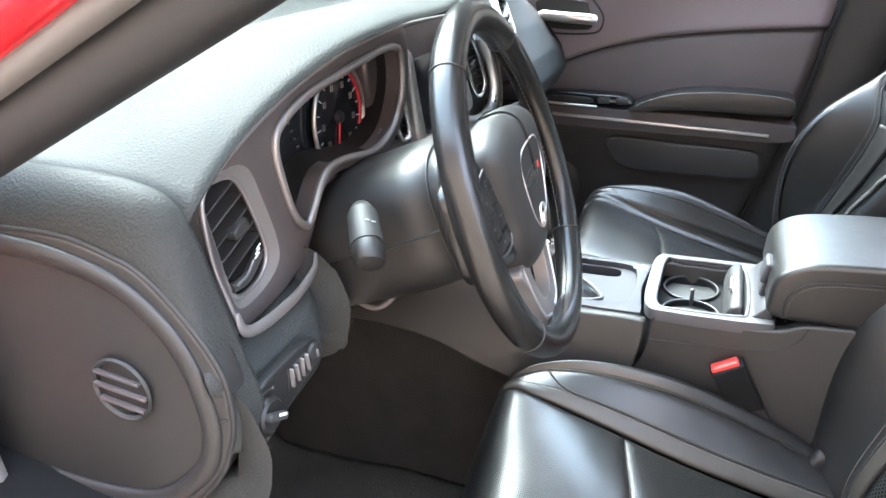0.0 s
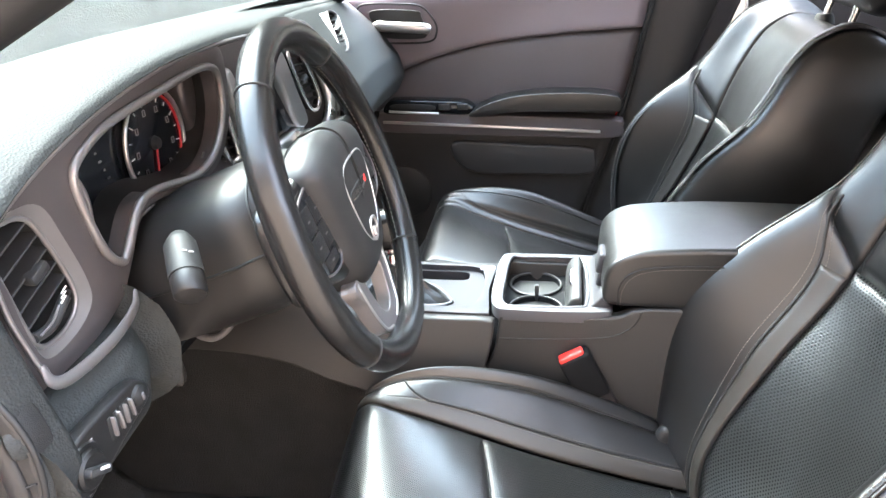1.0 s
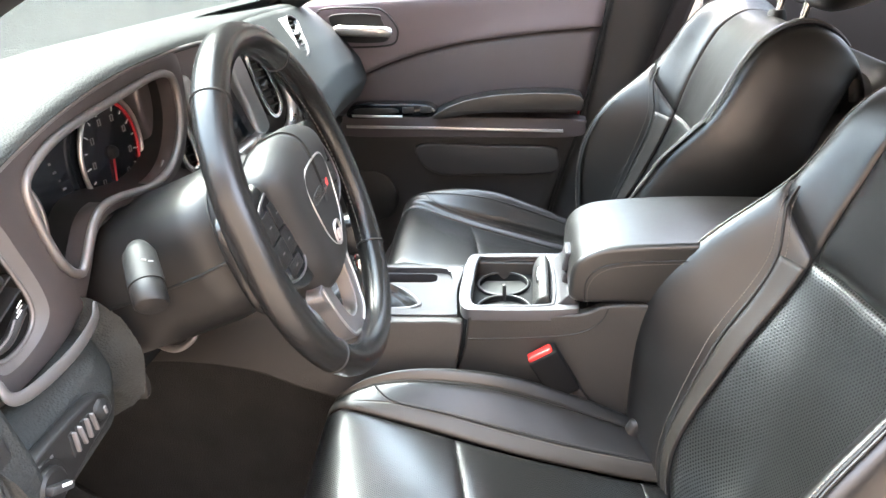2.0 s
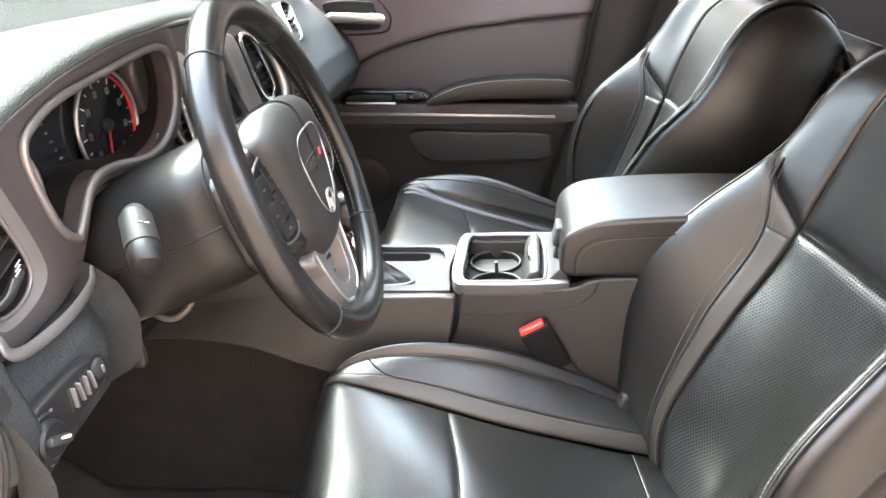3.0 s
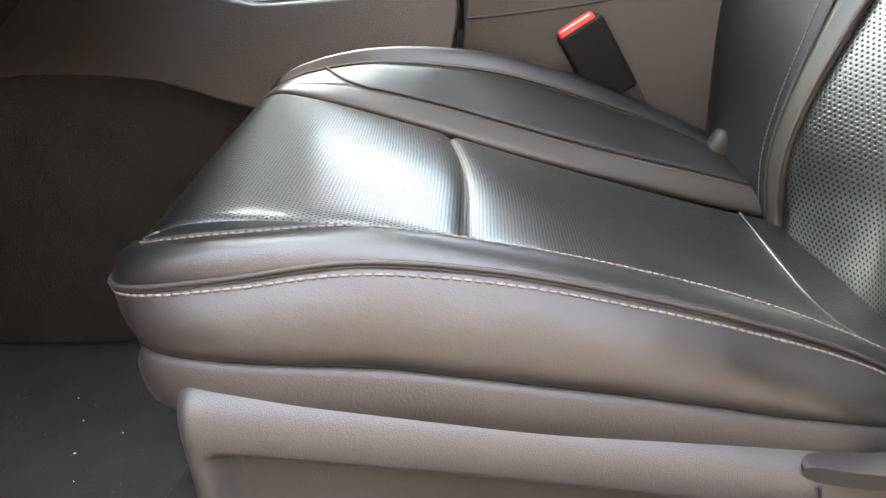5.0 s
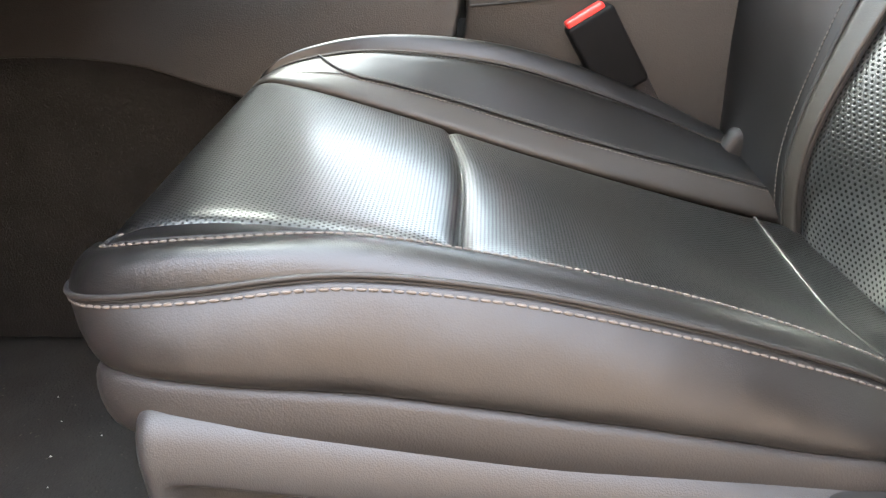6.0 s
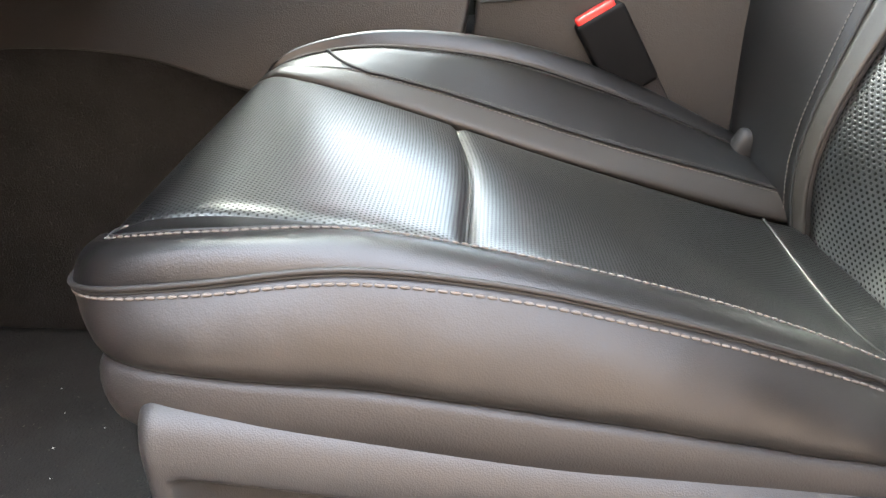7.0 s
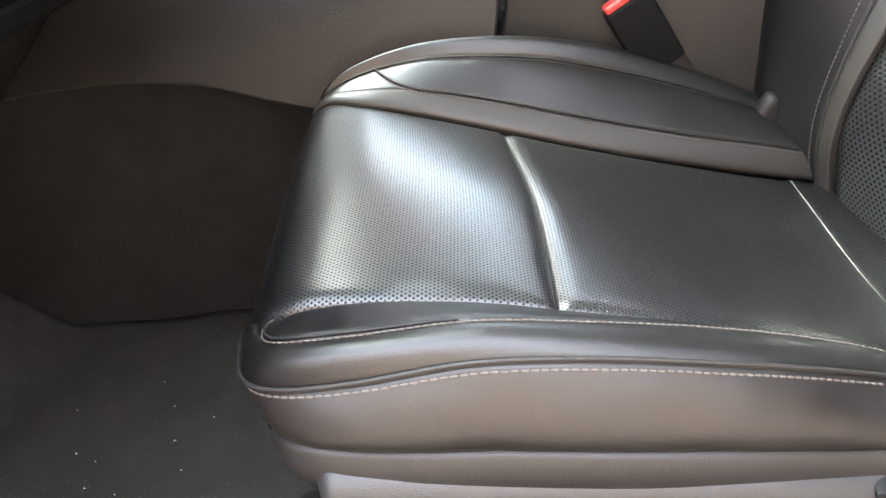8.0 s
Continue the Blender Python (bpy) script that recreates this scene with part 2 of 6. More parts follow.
def sheet(name, fn, us, vs, mat, parent, label="", puff=0.004, width=0.012, edges="uUvV", lip=0.012, flip=False, wrinkle=0.0):
    """A padded panel: the surface fn(u, v), sunk along the listed edges as at a seam, with its rim turned under."""
    g = np.array([[fn(u, v) for v in vs] for u in us], float)
    du = np.gradient(g, axis=0)
    dv = np.gradient(g, axis=1)
    nn = np.cross(du, dv)
    nn /= np.maximum(np.linalg.norm(nn, axis=2, keepdims=True), 1e-9)
    if flip:
        nn = -nn
    lu = np.concatenate([np.zeros((1, g.shape[1])), np.cumsum(np.linalg.norm(np.diff(g, axis=0), axis=2), axis=0)])
    lv = np.concatenate([np.zeros((g.shape[0], 1)), np.cumsum(np.linalg.norm(np.diff(g, axis=1), axis=2), axis=1)], axis=1)
    d = np.full(g.shape[:2], 1.0)
    if "u" in edges:
        d = np.minimum(d, lu)
    if "U" in edges:
        d = np.minimum(d, lu[-1:] - lu)
    if "v" in edges:
        d = np.minimum(d, lv)
    if "V" in edges:
        d = np.minimum(d, lv[:, -1:] - lv)
    off = -puff * np.exp(-(d / width) * 1.6)
    if wrinkle:
        for i in range(g.shape[0]):
            for j in range(g.shape[1]):
                q = Vector(g[i, j])
                off[i, j] += wrinkle * (noise.noise(q * 28) + 0.5 * noise.noise(q * 70))
    g = g + nn * off[..., None]
    top, bot = g[:1] - nn[:1] * lip, g[-1:] - nn[-1:] * lip
    g2 = np.concatenate([top, g, bot])
    n2 = np.concatenate([nn[:1], nn, nn[-1:]])
    g2 = np.concatenate([g2[:, :1] - n2[:, :1] * lip, g2, g2[:, -1:] - n2[:, -1:] * lip], axis=1)
    um = np.pad(lu.mean(axis=1), (1, 1), mode="edge")
    vm = np.pad(lv.mean(axis=0), (1, 1), mode="edge")
    a, b = g2.shape[:2]
    faces = []
    for i in range(a - 1):
        for j in range(b - 1):
            q = (i * b + j, (i + 1) * b + j, (i + 1) * b + j + 1, i * b + j + 1)
            faces.append(q[::-1] if flip else q)
    uvs = [(vm[j], um[i]) for i in range(a) for j in range(b)]
    return solid(name, g2.reshape(-1, 3), faces, mat, parent, label, uvs)


def tube(name, pts, r, mat, parent, label="", sides=8, closed=False, flat=1.0, up=None, radii=None):
    """A round (or flattened) cord along pts."""
    p = np.array(pts, float)
    k = len(p)
    verts, faces = [], []
    if up is None:
        run = np.diff(p, axis=0)
        run = run / np.maximum(np.linalg.norm(run, axis=1, keepdims=True), 1e-9)
        up = np.eye(3)[int(np.abs(run).max(axis=0).argmin())]
    for i in range(k):
        t = p[(i + 1) % k] - p[i - 1] if closed else p[min(i + 1, k - 1)] - p[max(i - 1, 0)]
        t /= max(np.linalg.norm(t), 1e-9)
        s = np.cross(t, up)
        s /= max(np.linalg.norm(s), 1e-9)
        w = np.cross(s, t)
        rr = radii[i] if radii is not None else r
        for q in range(sides):
            a = 2 * math.pi * q / sides
            verts.append(p[i] + rr * (math.cos(a) * s + flat * math.sin(a) * w))
    for i in range(k if closed else k - 1):
        for q in range(sides):
            j = (i + 1) % k
            faces.append((i * sides + q, i * sides + (q + 1) % sides, j * sides + (q + 1) % sides, j * sides + q))
    if not closed:
        faces.append(tuple(range(sides))[::-1])
        faces.append(tuple((k - 1) * sides + q for q in range(sides)))
    return solid(name, verts, faces, mat, parent, label, sharp=50)


def stitches(name, pts, mat, parent, pitch=0.0046, length=0.0034, r=0.00055, label=""):
    """A row of short threads along pts."""
    p = np.array(pts, float)
    seg = np.linalg.norm(np.diff(p, axis=0), axis=1)
    cum = np.concatenate([[0], np.cumsum(seg)])

    def at(s):
        return np.array([np.interp(s, cum, p[:, c]) for c in range(3)])
    verts, faces = [], []
    for i in range(int(cum[-1] / pitch)):
        a, b = at(i * pitch), at(i * pitch + length)
        t = (b - a) / max(np.linalg.norm(b - a), 1e-9)
        s = np.cross(t, (0.31, 0.2, 0.93))
        s /= np.linalg.norm(s)
        w = np.cross(s, t)
        k0 = len(verts)
        for f, rr in ((0, 0.45), (0.25, 1), (0.75, 1), (1, 0.45)):
            for q in range(5):
                g = 2 * math.pi * q / 5
                verts.append(a + (b - a) * f + r * rr * (math.cos(g) * s + math.sin(g) * w))
        for f in range(3):
            for q in range(5):
                faces.append((k0 + f * 5 + q, k0 + f * 5 + (q + 1) % 5, k0 + f * 5 + 5 + (q + 1) % 5, k0 + f * 5 + 5 + q))
    return tagged(solid(name, verts, faces, mat, parent, label), kind="stuff")


def block(sx, sy, sz, bevel=0.004, seg=3, m=None):
    """A bevelled box about the origin, or laid at the pose m."""
    bm = bmesh.new()
    bmesh.ops.create_cube(bm, size=1)
    bmesh.ops.scale(bm, verts=bm.verts, vec=(sx, sy, sz))
    if bevel:
        bmesh.ops.bevel(bm, geom=bm.edges[:], offset=bevel, segments=seg, affect='EDGES', profile=0.5)
    if m is not None:
        bmesh.ops.transform(bm, matrix=m, verts=bm.verts)
    return bm


def prism(outline, axis, a, b, bevel=0.002, seg=2, holes=()):
    """An outline in the two other axes drawn out along axis from a to b, with holes cut through."""
    bm = bmesh.new()
    ax = "xyz".index(axis)

    def lift(p, w):
        q = list(p)
        q.insert(ax, w)
        return q
    rings = []
    for ring in (outline, *holes):
        vs = [bm.verts.new(lift(p, a)) for p in ring]
        rings.append([bm.edges.new((vs[i], vs[(i + 1) % len(vs)])) for i in range(len(vs))])
    es = [e for r in rings for e in r]
    if holes:
        bmesh.ops.triangle_fill(bm, edges=es, use_beauty=True)
    else:
        bm.faces.new([e.verts[0] if e.verts[0] in rings[0][i - 1].verts else e.verts[1] for i, e in enumerate(rings[0])])
    ext = bmesh.ops.extrude_face_region(bm, geom=bm.faces[:])
    bmesh.ops.translate(bm, verts=[g for g in ext["geom"] if isinstance(g, bmesh.types.BMVert)], vec=lift((0, 0), b - a))
    bmesh.ops.recalc_face_normals(bm, faces=bm.faces)
    if bevel:
        rim = [e for e in bm.edges if len(e.link_faces) == 2 and abs(e.link_faces[0].normal[ax]) > 0.9 and abs(e.link_faces[1].normal[ax]) < 0.5
               or len(e.link_faces) == 2 and abs(e.link_faces[1].normal[ax]) > 0.9 and abs(e.link_faces[0].normal[ax]) < 0.5]
        bmesh.ops.bevel(bm, geom=rim, offset=bevel, segments=seg, affect='EDGES', profile=0.5, clamp_overlap=True)
    return bm


def lathe(profile, m, sides=32):
    """Profile of (radius, height) turned about the local z axis, laid at the pose m."""
    bm = bmesh.new()
    rings = []
    for r, h in profile:
        if r < 1e-6:
            rings.append([bm.verts.new((0, 0, h))])
        else:
            rings.append([bm.verts.new((r * math.cos(2 * math.pi * q / sides), r * math.sin(2 * math.pi * q / sides), h)) for q in range(sides)])
    for a, b in zip(rings, rings[1:]):
        for q in range(sides):
            c = [a[q % len(a)], a[(q + 1) % len(a)], b[(q + 1) % len(b)], b[q % len(b)]]
            c = list(dict.fromkeys(c))
            if len(c) > 2:
                bm.faces.new(c)
    bmesh.ops.transform(bm, matrix=m, verts=bm.verts)
    return bm


def rounded(pts, n=48):
    return [tuple(p) for p in spline(pts, n, closed=True)]

# ---------------------------------------------------------------- ground and car shell


def bmesh_grid(x0, x1, y0, y1, z, n):
    bm = bmesh.new()
    rows = [[bm.verts.new((x0 + (x1 - x0) * i / n, y0 + (y1 - y0) * j / n, z)) for j in range(n + 1)] for i in range(n + 1)]
    for i in range(n):
        for j in range(n):
            bm.faces.new((rows[i][j], rows[i + 1][j], rows[i + 1][j + 1], rows[i][j + 1]))
    return bm


tagged(part("ground", bmesh_grid(-400, 400, -400, 400, 0.0, 8), ASPHALT, None), "pale warm concrete ground under the car", "ground", kind="structure")

# Unseen wall added for warm bounce onto the near sides; hides low sky.
bounce = thing("bounce_wall", (0, -4.6, 0), "unseen sandy wall added to bounce warm light and block low sky", "wall", kind="structure")
part("wall_face", block(22.0, 0.25, 5.6, 0.02, 2, pose(0, -4.72, 2.8)), STUCCO, bounce)
part("wall_plinth", block(22.0, 0.06, 0.35, 0.01, 2, pose(0, -4.57, 0.175)), ASPHALT, bounce)

# Unseen wall, added to dim the low sky reaching in past the passenger window.
light_block = thing("far_light_block", (0, 7.0, 0), "unseen grey wall added to cut low sky beyond the passenger window", "wall", kind="structure")
part("wall_face", block(26.0, 0.25, 3.4, 0.02, 2, pose(0, 7.1, 1.7)), ASPHALT, light_block)

floor = thing("floor", (0, 0.37, 0.33), "worn black car carpet with specks of dirt", "floor", kind="structure")


def carpet_height(x, y):
    toe = max(0.0, -0.62 - x) * 0.9
    return 0.33 + toe + 0.006 * noise.noise(Vector((x * 9, y * 9, 0))) + 0.0025 * noise.noise(Vector((x * 40, y * 40, 1)))


sheet("carpet", lambda u, v: (u, v, carpet_height(u, v)), np.linspace(-1.0, 1.6, 90), np.linspace(-0.30, 0.30, 40), CARPET, floor, puff=0, lip=0.03)
sheet("carpet", lambda u, v: (u, v, carpet_height(u, v)), np.linspace(-1.0, 1.6, 40), np.linspace(0.46, 1.10, 20), CARPET, floor, puff=0, lip=0.03)
tunnel = [(0.302, 0.32), (0.300, 0.42), (0.302, 0.52), (0.308, 0.60), (0.33, 0.655), (0.37, 0.665), (0.41, 0.655), (0.44, 0.58), (0.46, 0.32)]
tun = spline(tunnel, 25)
# Tunnel takes the carpet copy with the dash's shade in its colour.
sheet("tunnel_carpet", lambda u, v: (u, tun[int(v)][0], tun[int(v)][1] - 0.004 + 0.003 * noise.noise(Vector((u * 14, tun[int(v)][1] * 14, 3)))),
      np.linspace(-1.0, 1.6, 60), range(25), CARPET_SHADED, floor, puff=0, lip=0.01, flip=True)
part("tunnel_side", prism([(-1.0, 0.32), (0.2, 0.32), (0.2, 0.60), (-0.34, 0.66), (-0.36, 0.86), (-0.50, 0.94), (-1.0, 0.94)], "y", 0.2985, 0.315, 0.003, 2), CARPET_SHADED, floor, "black carpet up the tunnel side, darkened for the shade under the dash")
# sill and lower body on the open side
sill = thing("door_sill", (0.3, -0.34, 0.33), "dark plastic sill trim along the open doorway", "sill", kind="structure")
part("sill_cover", prism(rounded([(-0.30, 0.33), (-0.30, 0.40), (-0.32, 0.43), (-0.36, 0.43), (-0.40, 0.40), (-0.41, 0.20), (-0.33, 0.20)], 28), "x", -0.60, 1.5), PLASTIC, sill)

wall_front = thing("wall_front", (-1.0, 0.37, 0.33), "black firewall behind the footwell", "wall", kind="structure")
part("bulkhead", block(0.03, 1.50, 0.80, 0.003, 1, pose(-1.02, 0.37, 0.70)), CARPET_SHADED, wall_front)

hinge = thing("pillar_front", (-0.5, -0.31, 0.33), "red painted front door pillar with a grey rubber seal", "pillar", kind="structure")
part("pillar_panel", prism([(-1.0, 0.2), (-0.50, 0.2), (-0.48, 0.75), (-0.50, 1.0), (-0.62, 1.02), (-1.0, 0.98)], "y", -0.345, -0.300, 0.008, 3), PAINT, hinge)
tube("door_seal", spline([(-0.46, -0.300, 0.35), (-0.475, -0.302, 0.60), (-0.488, -0.302, 0.80), (-0.50, -0.304, 0.93), (-0.53, -0.306, 1.00)], 24), 0.011, SEAL, hinge)


def pillar_line(x, up):
    return 1.101 + (x + 0.332) * 0.485 + up


for side, yb, sg in (("left", -0.33, 1), ("right", 1.07, -1)):
    ap = thing("windscreen_pillar", (-0.3, yb, 1.1), "dark trimmed windscreen pillar with seal and red outer paint", "pillar", kind="structure")
    for nm, lo, hi, mat, yy in (("inner_trim", 0.0, 0.036, BLACK, 0.012), ("seal", 0.034, 0.051, SEAL, 0.0), ("painted_frame", 0.049, 0.10, PAINT, -0.012)):
        sec = rounded([(lo, 0.0), ((lo + hi) / 2, -0.006), (hi, 0.0), (hi, 0.03), ((lo + hi) / 2, 0.036), (lo, 0.03)], 16)
        xs = np.linspace(-1.0, 0.24, 30)
        vv = [(x, yb + sg * (yy + s[1]), pillar_line(x, s[0])) for x in xs for s in sec]
        ff = [(i * 16 + q, i * 16 + (q + 1) % 16, (i + 1) * 16 + (q + 1) % 16, (i + 1) * 16 + q) for i in range(29) for q in range(16)]
        solid(nm, vv, ff, mat, ap)

roof = thing("ceiling", (0.9, 0.37, 1.5), "pale fabric headliner under the car roof", "ceiling", kind="structure")
sheet("headliner", lambda u, v: (u, v, 1.40 - 0.05 * max(0, (0.7 - u) / 0.5) ** 2 + 0.05 * (1 - ((v - 0.37) / 0.62) ** 2)), np.linspace(0.05, 1.75, 18), np.linspace(-0.13, 0.87, 14), LINING, roof, puff=0, lip=-0.04, flip=True)
sheet("roof_panel", lambda u, v: (u, v, 1.445 - 0.05 * max(0, (0.7 - u) / 0.5) ** 2 + 0.05 * (1 - ((v - 0.37) / 0.70) ** 2)), np.linspace(0.03, 1.85, 18), np.linspace(-0.17, 0.91, 14), PAINT, roof, puff=0, lip=0.01)

GLASS = bpy.data.materials.new("tinted_glass")
GLASS.use_nodes = True
gn, gl = GLASS.node_tree.nodes, GLASS.node_tree.links
gt, gg, gm, gf = gn.new("ShaderNodeBsdfTransparent"), gn.new("ShaderNodeBsdfGlossy"), gn.new("ShaderNodeMixShader"), gn.new("ShaderNodeFresnel")
gt.inputs[0].default_value = (0.66, 0.78, 0.785, 1)
gg.inputs["Roughness"].default_value = 0.02
gl.new(gf.outputs[0], gm.inputs[0])
gl.new(gt.outputs[0], gm.inputs[1])
gl.new(gg.outputs[0], gm.inputs[2])
gl.new(gm.outputs[0], gn["Material Output"].inputs["Surface"])
screen_glass = thing("window_1", (-0.3, 0.37, 1.1), "green-tinted windscreen over the dashboard", "windscreen", kind="structure")
sheet("pane", lambda u, v: (u, v, pillar_line(u, 0.05) + 0.03 * (1 - ((v - 0.37) / 0.7) ** 2)), np.linspace(-0.98, 0.045, 12), np.linspace(-0.31, 1.05, 12), GLASS, screen_glass, puff=0, lip=0.005)
side_glass = thing("window_2", (0.0, 1.12, 1.08), "tinted passenger door window", "window", kind="structure")
sheet("pane", lambda u, v: (-0.35 + 0.70 * u * (1 - 0.0 * v) + 0.30 * v * (1 - u), 1.135 - 0.10 * v, 1.08 + 0.36 * v), np.linspace(0, 1, 8), np.linspace(0, 1, 8), GLASS, side_glass, puff=0, lip=0.004)

# Rear panes stand out of view, made dark to hold back rear fill light.
DIM_GLASS = GLASS.copy()
DIM_GLASS.name = "dimmed_rear_glass"
DIM_GLASS.node_tree.nodes["Transparent BSDF"].inputs[0].default_value = (0.16, 0.17, 0.17, 1)
for k, yy in ((3, 1.12), (4, -0.33)):
    rg = thing("window_%d" % k, (1.1, yy, 1.08), "unseen rear door window, darkened to cut light from behind", "window", kind="structure")
    sheet("pane", lambda u, v, yy=yy: (0.50 + 1.25 * u, yy + (0.37 - yy) * 0.08 * v, 1.06 + 0.40 * v), np.linspace(0, 1, 4), np.linspace(0, 1, 4), DIM_GLASS, rg, puff=0, lip=0.004)
rg = thing("window_5", (1.75, 0.37, 1.05), "unseen rear window, darkened to cut light from behind", "window", kind="structure")
sheet("pane", lambda u, v: (1.75 + 0.05 * v, -0.33 + 1.45 * u, 1.02 + 0.46 * v), np.linspace(0, 1, 4), np.linspace(0, 1, 4), DIM_GLASS, rg, puff=0, lip=0.004)

lp = thing("pillar_rear", (0.62, -0.33, 0.33), "dark centre pillar and rear door behind the open doorway", "pillar", kind="structure")
part("pillar_trim", prism(rounded([(0.50, 0.33), (0.54, 0.60), (0.60, 1.0), (0.66, 1.40), (0.78, 1.40), (0.76, 1.0), (0.74, 0.60), (0.74, 0.33)], 40), "y", -0.345, -0.285, 0.008, 3), BLACK, lp)
part("rear_door", prism([(0.74, 0.30), (1.75, 0.30), (1.75, 1.06), (0.76, 1.06)], "y", -0.36, -0.30, 0.01, 2), DOORSKIN, lp)

rear = thing("wall_rear", (1.75, 0.37, 0.33), "dark rear bulkhead and rear seat back", "wall", kind="structure")
part("rear_panel", block(0.10, 1.50, 0.72, 0.02, 3, pose(1.65, 0.37, 0.69)), PLASTIC, rear)

# ---------------------------------------------------------------- passenger door and pillar
door = thing("door_1", (-0.05, 1.12, 0.4), "closed dark passenger door with padded armrest and chrome pull", "door", kind="structure")
rear_edge = keyed([(0.40, 0.10), (0.628, 0.158), (0.805, 0.217), (0.99, 0.255), (1.10, 0.28)])
crease = keyed([(-0.60, 0.82), (-0.45, 0.84), (-0.32, 0.885), (-0.22, 0.925), (-0.101, 0.956), (0.05, 0.975), (0.251, 0.988)])


def door_x(u, z):
    return -0.62 + (rear_edge(z) + 0.62) * u


def upper_skin(u, v):
    x0 = -0.62 + 0.872 * u
    z = crease(x0) + (1.065 - crease(x0)) * v
    x = door_x(u, z)
    return (x, 1.104 + 0.010 * math.sin(v * 1.6) + 0.03 * max(0, v - 0.75) ** 1.5, z)


def mid_skin(u, v):
    x0 = -0.62 + 0.872 * u
    z = 0.80 + (crease(x0) - 0.80) * v
    return (door_x(u, z), 1.112 - 0.006 * math.sin(v * 3.14), z)


def low_skin(u, v):
    z = 0.38 + 0.39 * v
    return (door_x(u, z), 1.105 - 0.018 * v ** 2, z)


sheet("upper_panel", upper_skin, np.linspace(0, 1, 40), np.linspace(0, 1, 16), DOORUP_LIT, door, "smooth dark upper trim, paled for the light falling on it", puff=0.004, width=0.012)
sheet("insert_panel", mid_skin, np.linspace(0, 1, 40), np.linspace(0, 1, 12), DOORVINYL_LIT, door, "black vinyl insert, paled for the light on the door", puff=0.004, width=0.010)
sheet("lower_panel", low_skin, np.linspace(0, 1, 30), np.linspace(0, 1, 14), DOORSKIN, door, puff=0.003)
part("outer_skin", prism([(-0.66, 0.30), (0.12, 0.30), (0.25, 0.80), (0.29, 1.07), (-0.66, 1.03)], "y", 1.135, 1.19, 0.01, 2), PAINT, door, "red outer door skin")
# shelf that carries switches and armrest
shelf = prism(rounded([(-0.345, 0.765), (-0.345, 0.80), (-0.32, 0.812), (-0.12, 0.803), (0.0, 0.80), (0.20, 0.79), (0.222, 0.775), (0.20, 0.748), (0.0, 0.752), (-0.2, 0.757)], 50), "y", 1.066, 1.115, 0.006, 3)
part("armrest_shelf", shelf, DOORVINYL_LIT, door)
part("bright_strip", prism([(-0.335, 0.784), (-0.335, 0.790), (-0.1, 0.780), (0.172, 0.7665), (0.172, 0.7605), (-0.1, 0.774)], "y", 1.060, 1.068, 0.0015, 2), SILVER, door, "thin bright metal strip")
pad = part("armrest_pad", prism(rounded([(-0.128, 0.806), (-0.095, 0.828), (-0.04, 0.846), (0.03, 0.855), (0.12, 0.856), (0.195, 0.850), (0.214, 0.838), (0.213, 0.818), (0.19, 0.812), (0.05, 0.814), (-0.04, 0.812), (-0.10, 0.803)], 60), "y", 1.048, 1.112, 0.010, 4), LEATHER, door, "padded black leather armrest")
stitches("stitching", [(x, 1.0475, 0.823 - 0.004 * ((x - 0.05) / 0.15) ** 2) for x in np.linspace(-0.09, 0.20, 40)], DARK_THREAD, pad)
sw = part("switch_panel", prism(rounded([(-0.325, 0.806), (-0.325, 0.830), (-0.30, 0.838), (-0.20, 0.836), (-0.14, 0.832), (-0.118, 0.815), (-0.14, 0.803), (-0.22, 0.806)], 40), "y", 1.064, 1.108, 0.004, 3), GLOSS, door, "gloss black window switch panel")
part("grip_recess", prism(rounded([(-0.305, 0.815), (-0.305, 0.829), (-0.22, 0.828), (-0.215, 0.815)], 24), "y", 1.0615, 1.070, 0.002, 2), BLACK, sw)
tube("grip_edge", spline([(-0.318, 1.062, 0.813), (-0.27, 1.060, 0.811), (-0.20, 1.061, 0.808)], 16), 0.0028, SILVER, sw)
for k in range(2):
    part("window_switch", block(0.026, 0.008, 0.014, 0.002, 2, pose(-0.185 + 0.042 * k, 1.062, 0.823)), PLASTIC_GREY, sw)
bez = [(-0.385, 1.040), (-0.36, 1.052), (-0.28, 1.050), (-0.235, 1.043), (-0.206, 1.010), (-0.203, 0.985), (-0.22, 0.966), (-0.29, 0.963), (-0.345, 0.970), (-0.378, 1.0)]
tube("handle_outline", [(x, 1.1015, z) for x, z in rounded(bez, 60)], 0.0022, BLACK, door, closed=True)
cup = part("handle_recess", prism(rounded([(-0.352, 1.037), (-0.25, 1.035), (-0.236, 1.02), (-0.225, 0.982), (-0.25, 0.972), (-0.325, 0.977), (-0.345, 1.0)], 36), "y", 1.0985, 1.106, 0.002, 2), BLACK, door, "dark hollow behind the pull")
hn = spline([(-0.346, 1.088, 1.008), (-0.32, 1.078, 1.005), (-0.27, 1.074, 1.002), (-0.23, 1.078, 0.999), (-0.220, 1.086, 0.996)], 24)
tube("pull_handle", hn, 0.012, SILVER, door, "bright metal door pull", sides=14, flat=0.95, radii=[0.0065 + 0.006 * min(1, k / 3) for k in range(24)])
part("door_backing", prism([(-0.64, 0.36), (0.09, 0.36), (0.21, 0.80), (0.26, 1.075), (-0.64, 1.05)], "y", 1.124, 1.132, 0), BLACK, door)
pk = part("map_pocket", prism(rounded([(-0.165, 0.735), (0.0, 0.728), (0.14, 0.722), (0.165, 0.70), (0.15, 0.655), (0.0, 0.652), (-0.12, 0.655), (-0.17, 0.69)], 44), "y", 1.082, 1.10, 0.008, 4), DOORSKIN, door, "dark map pocket front")
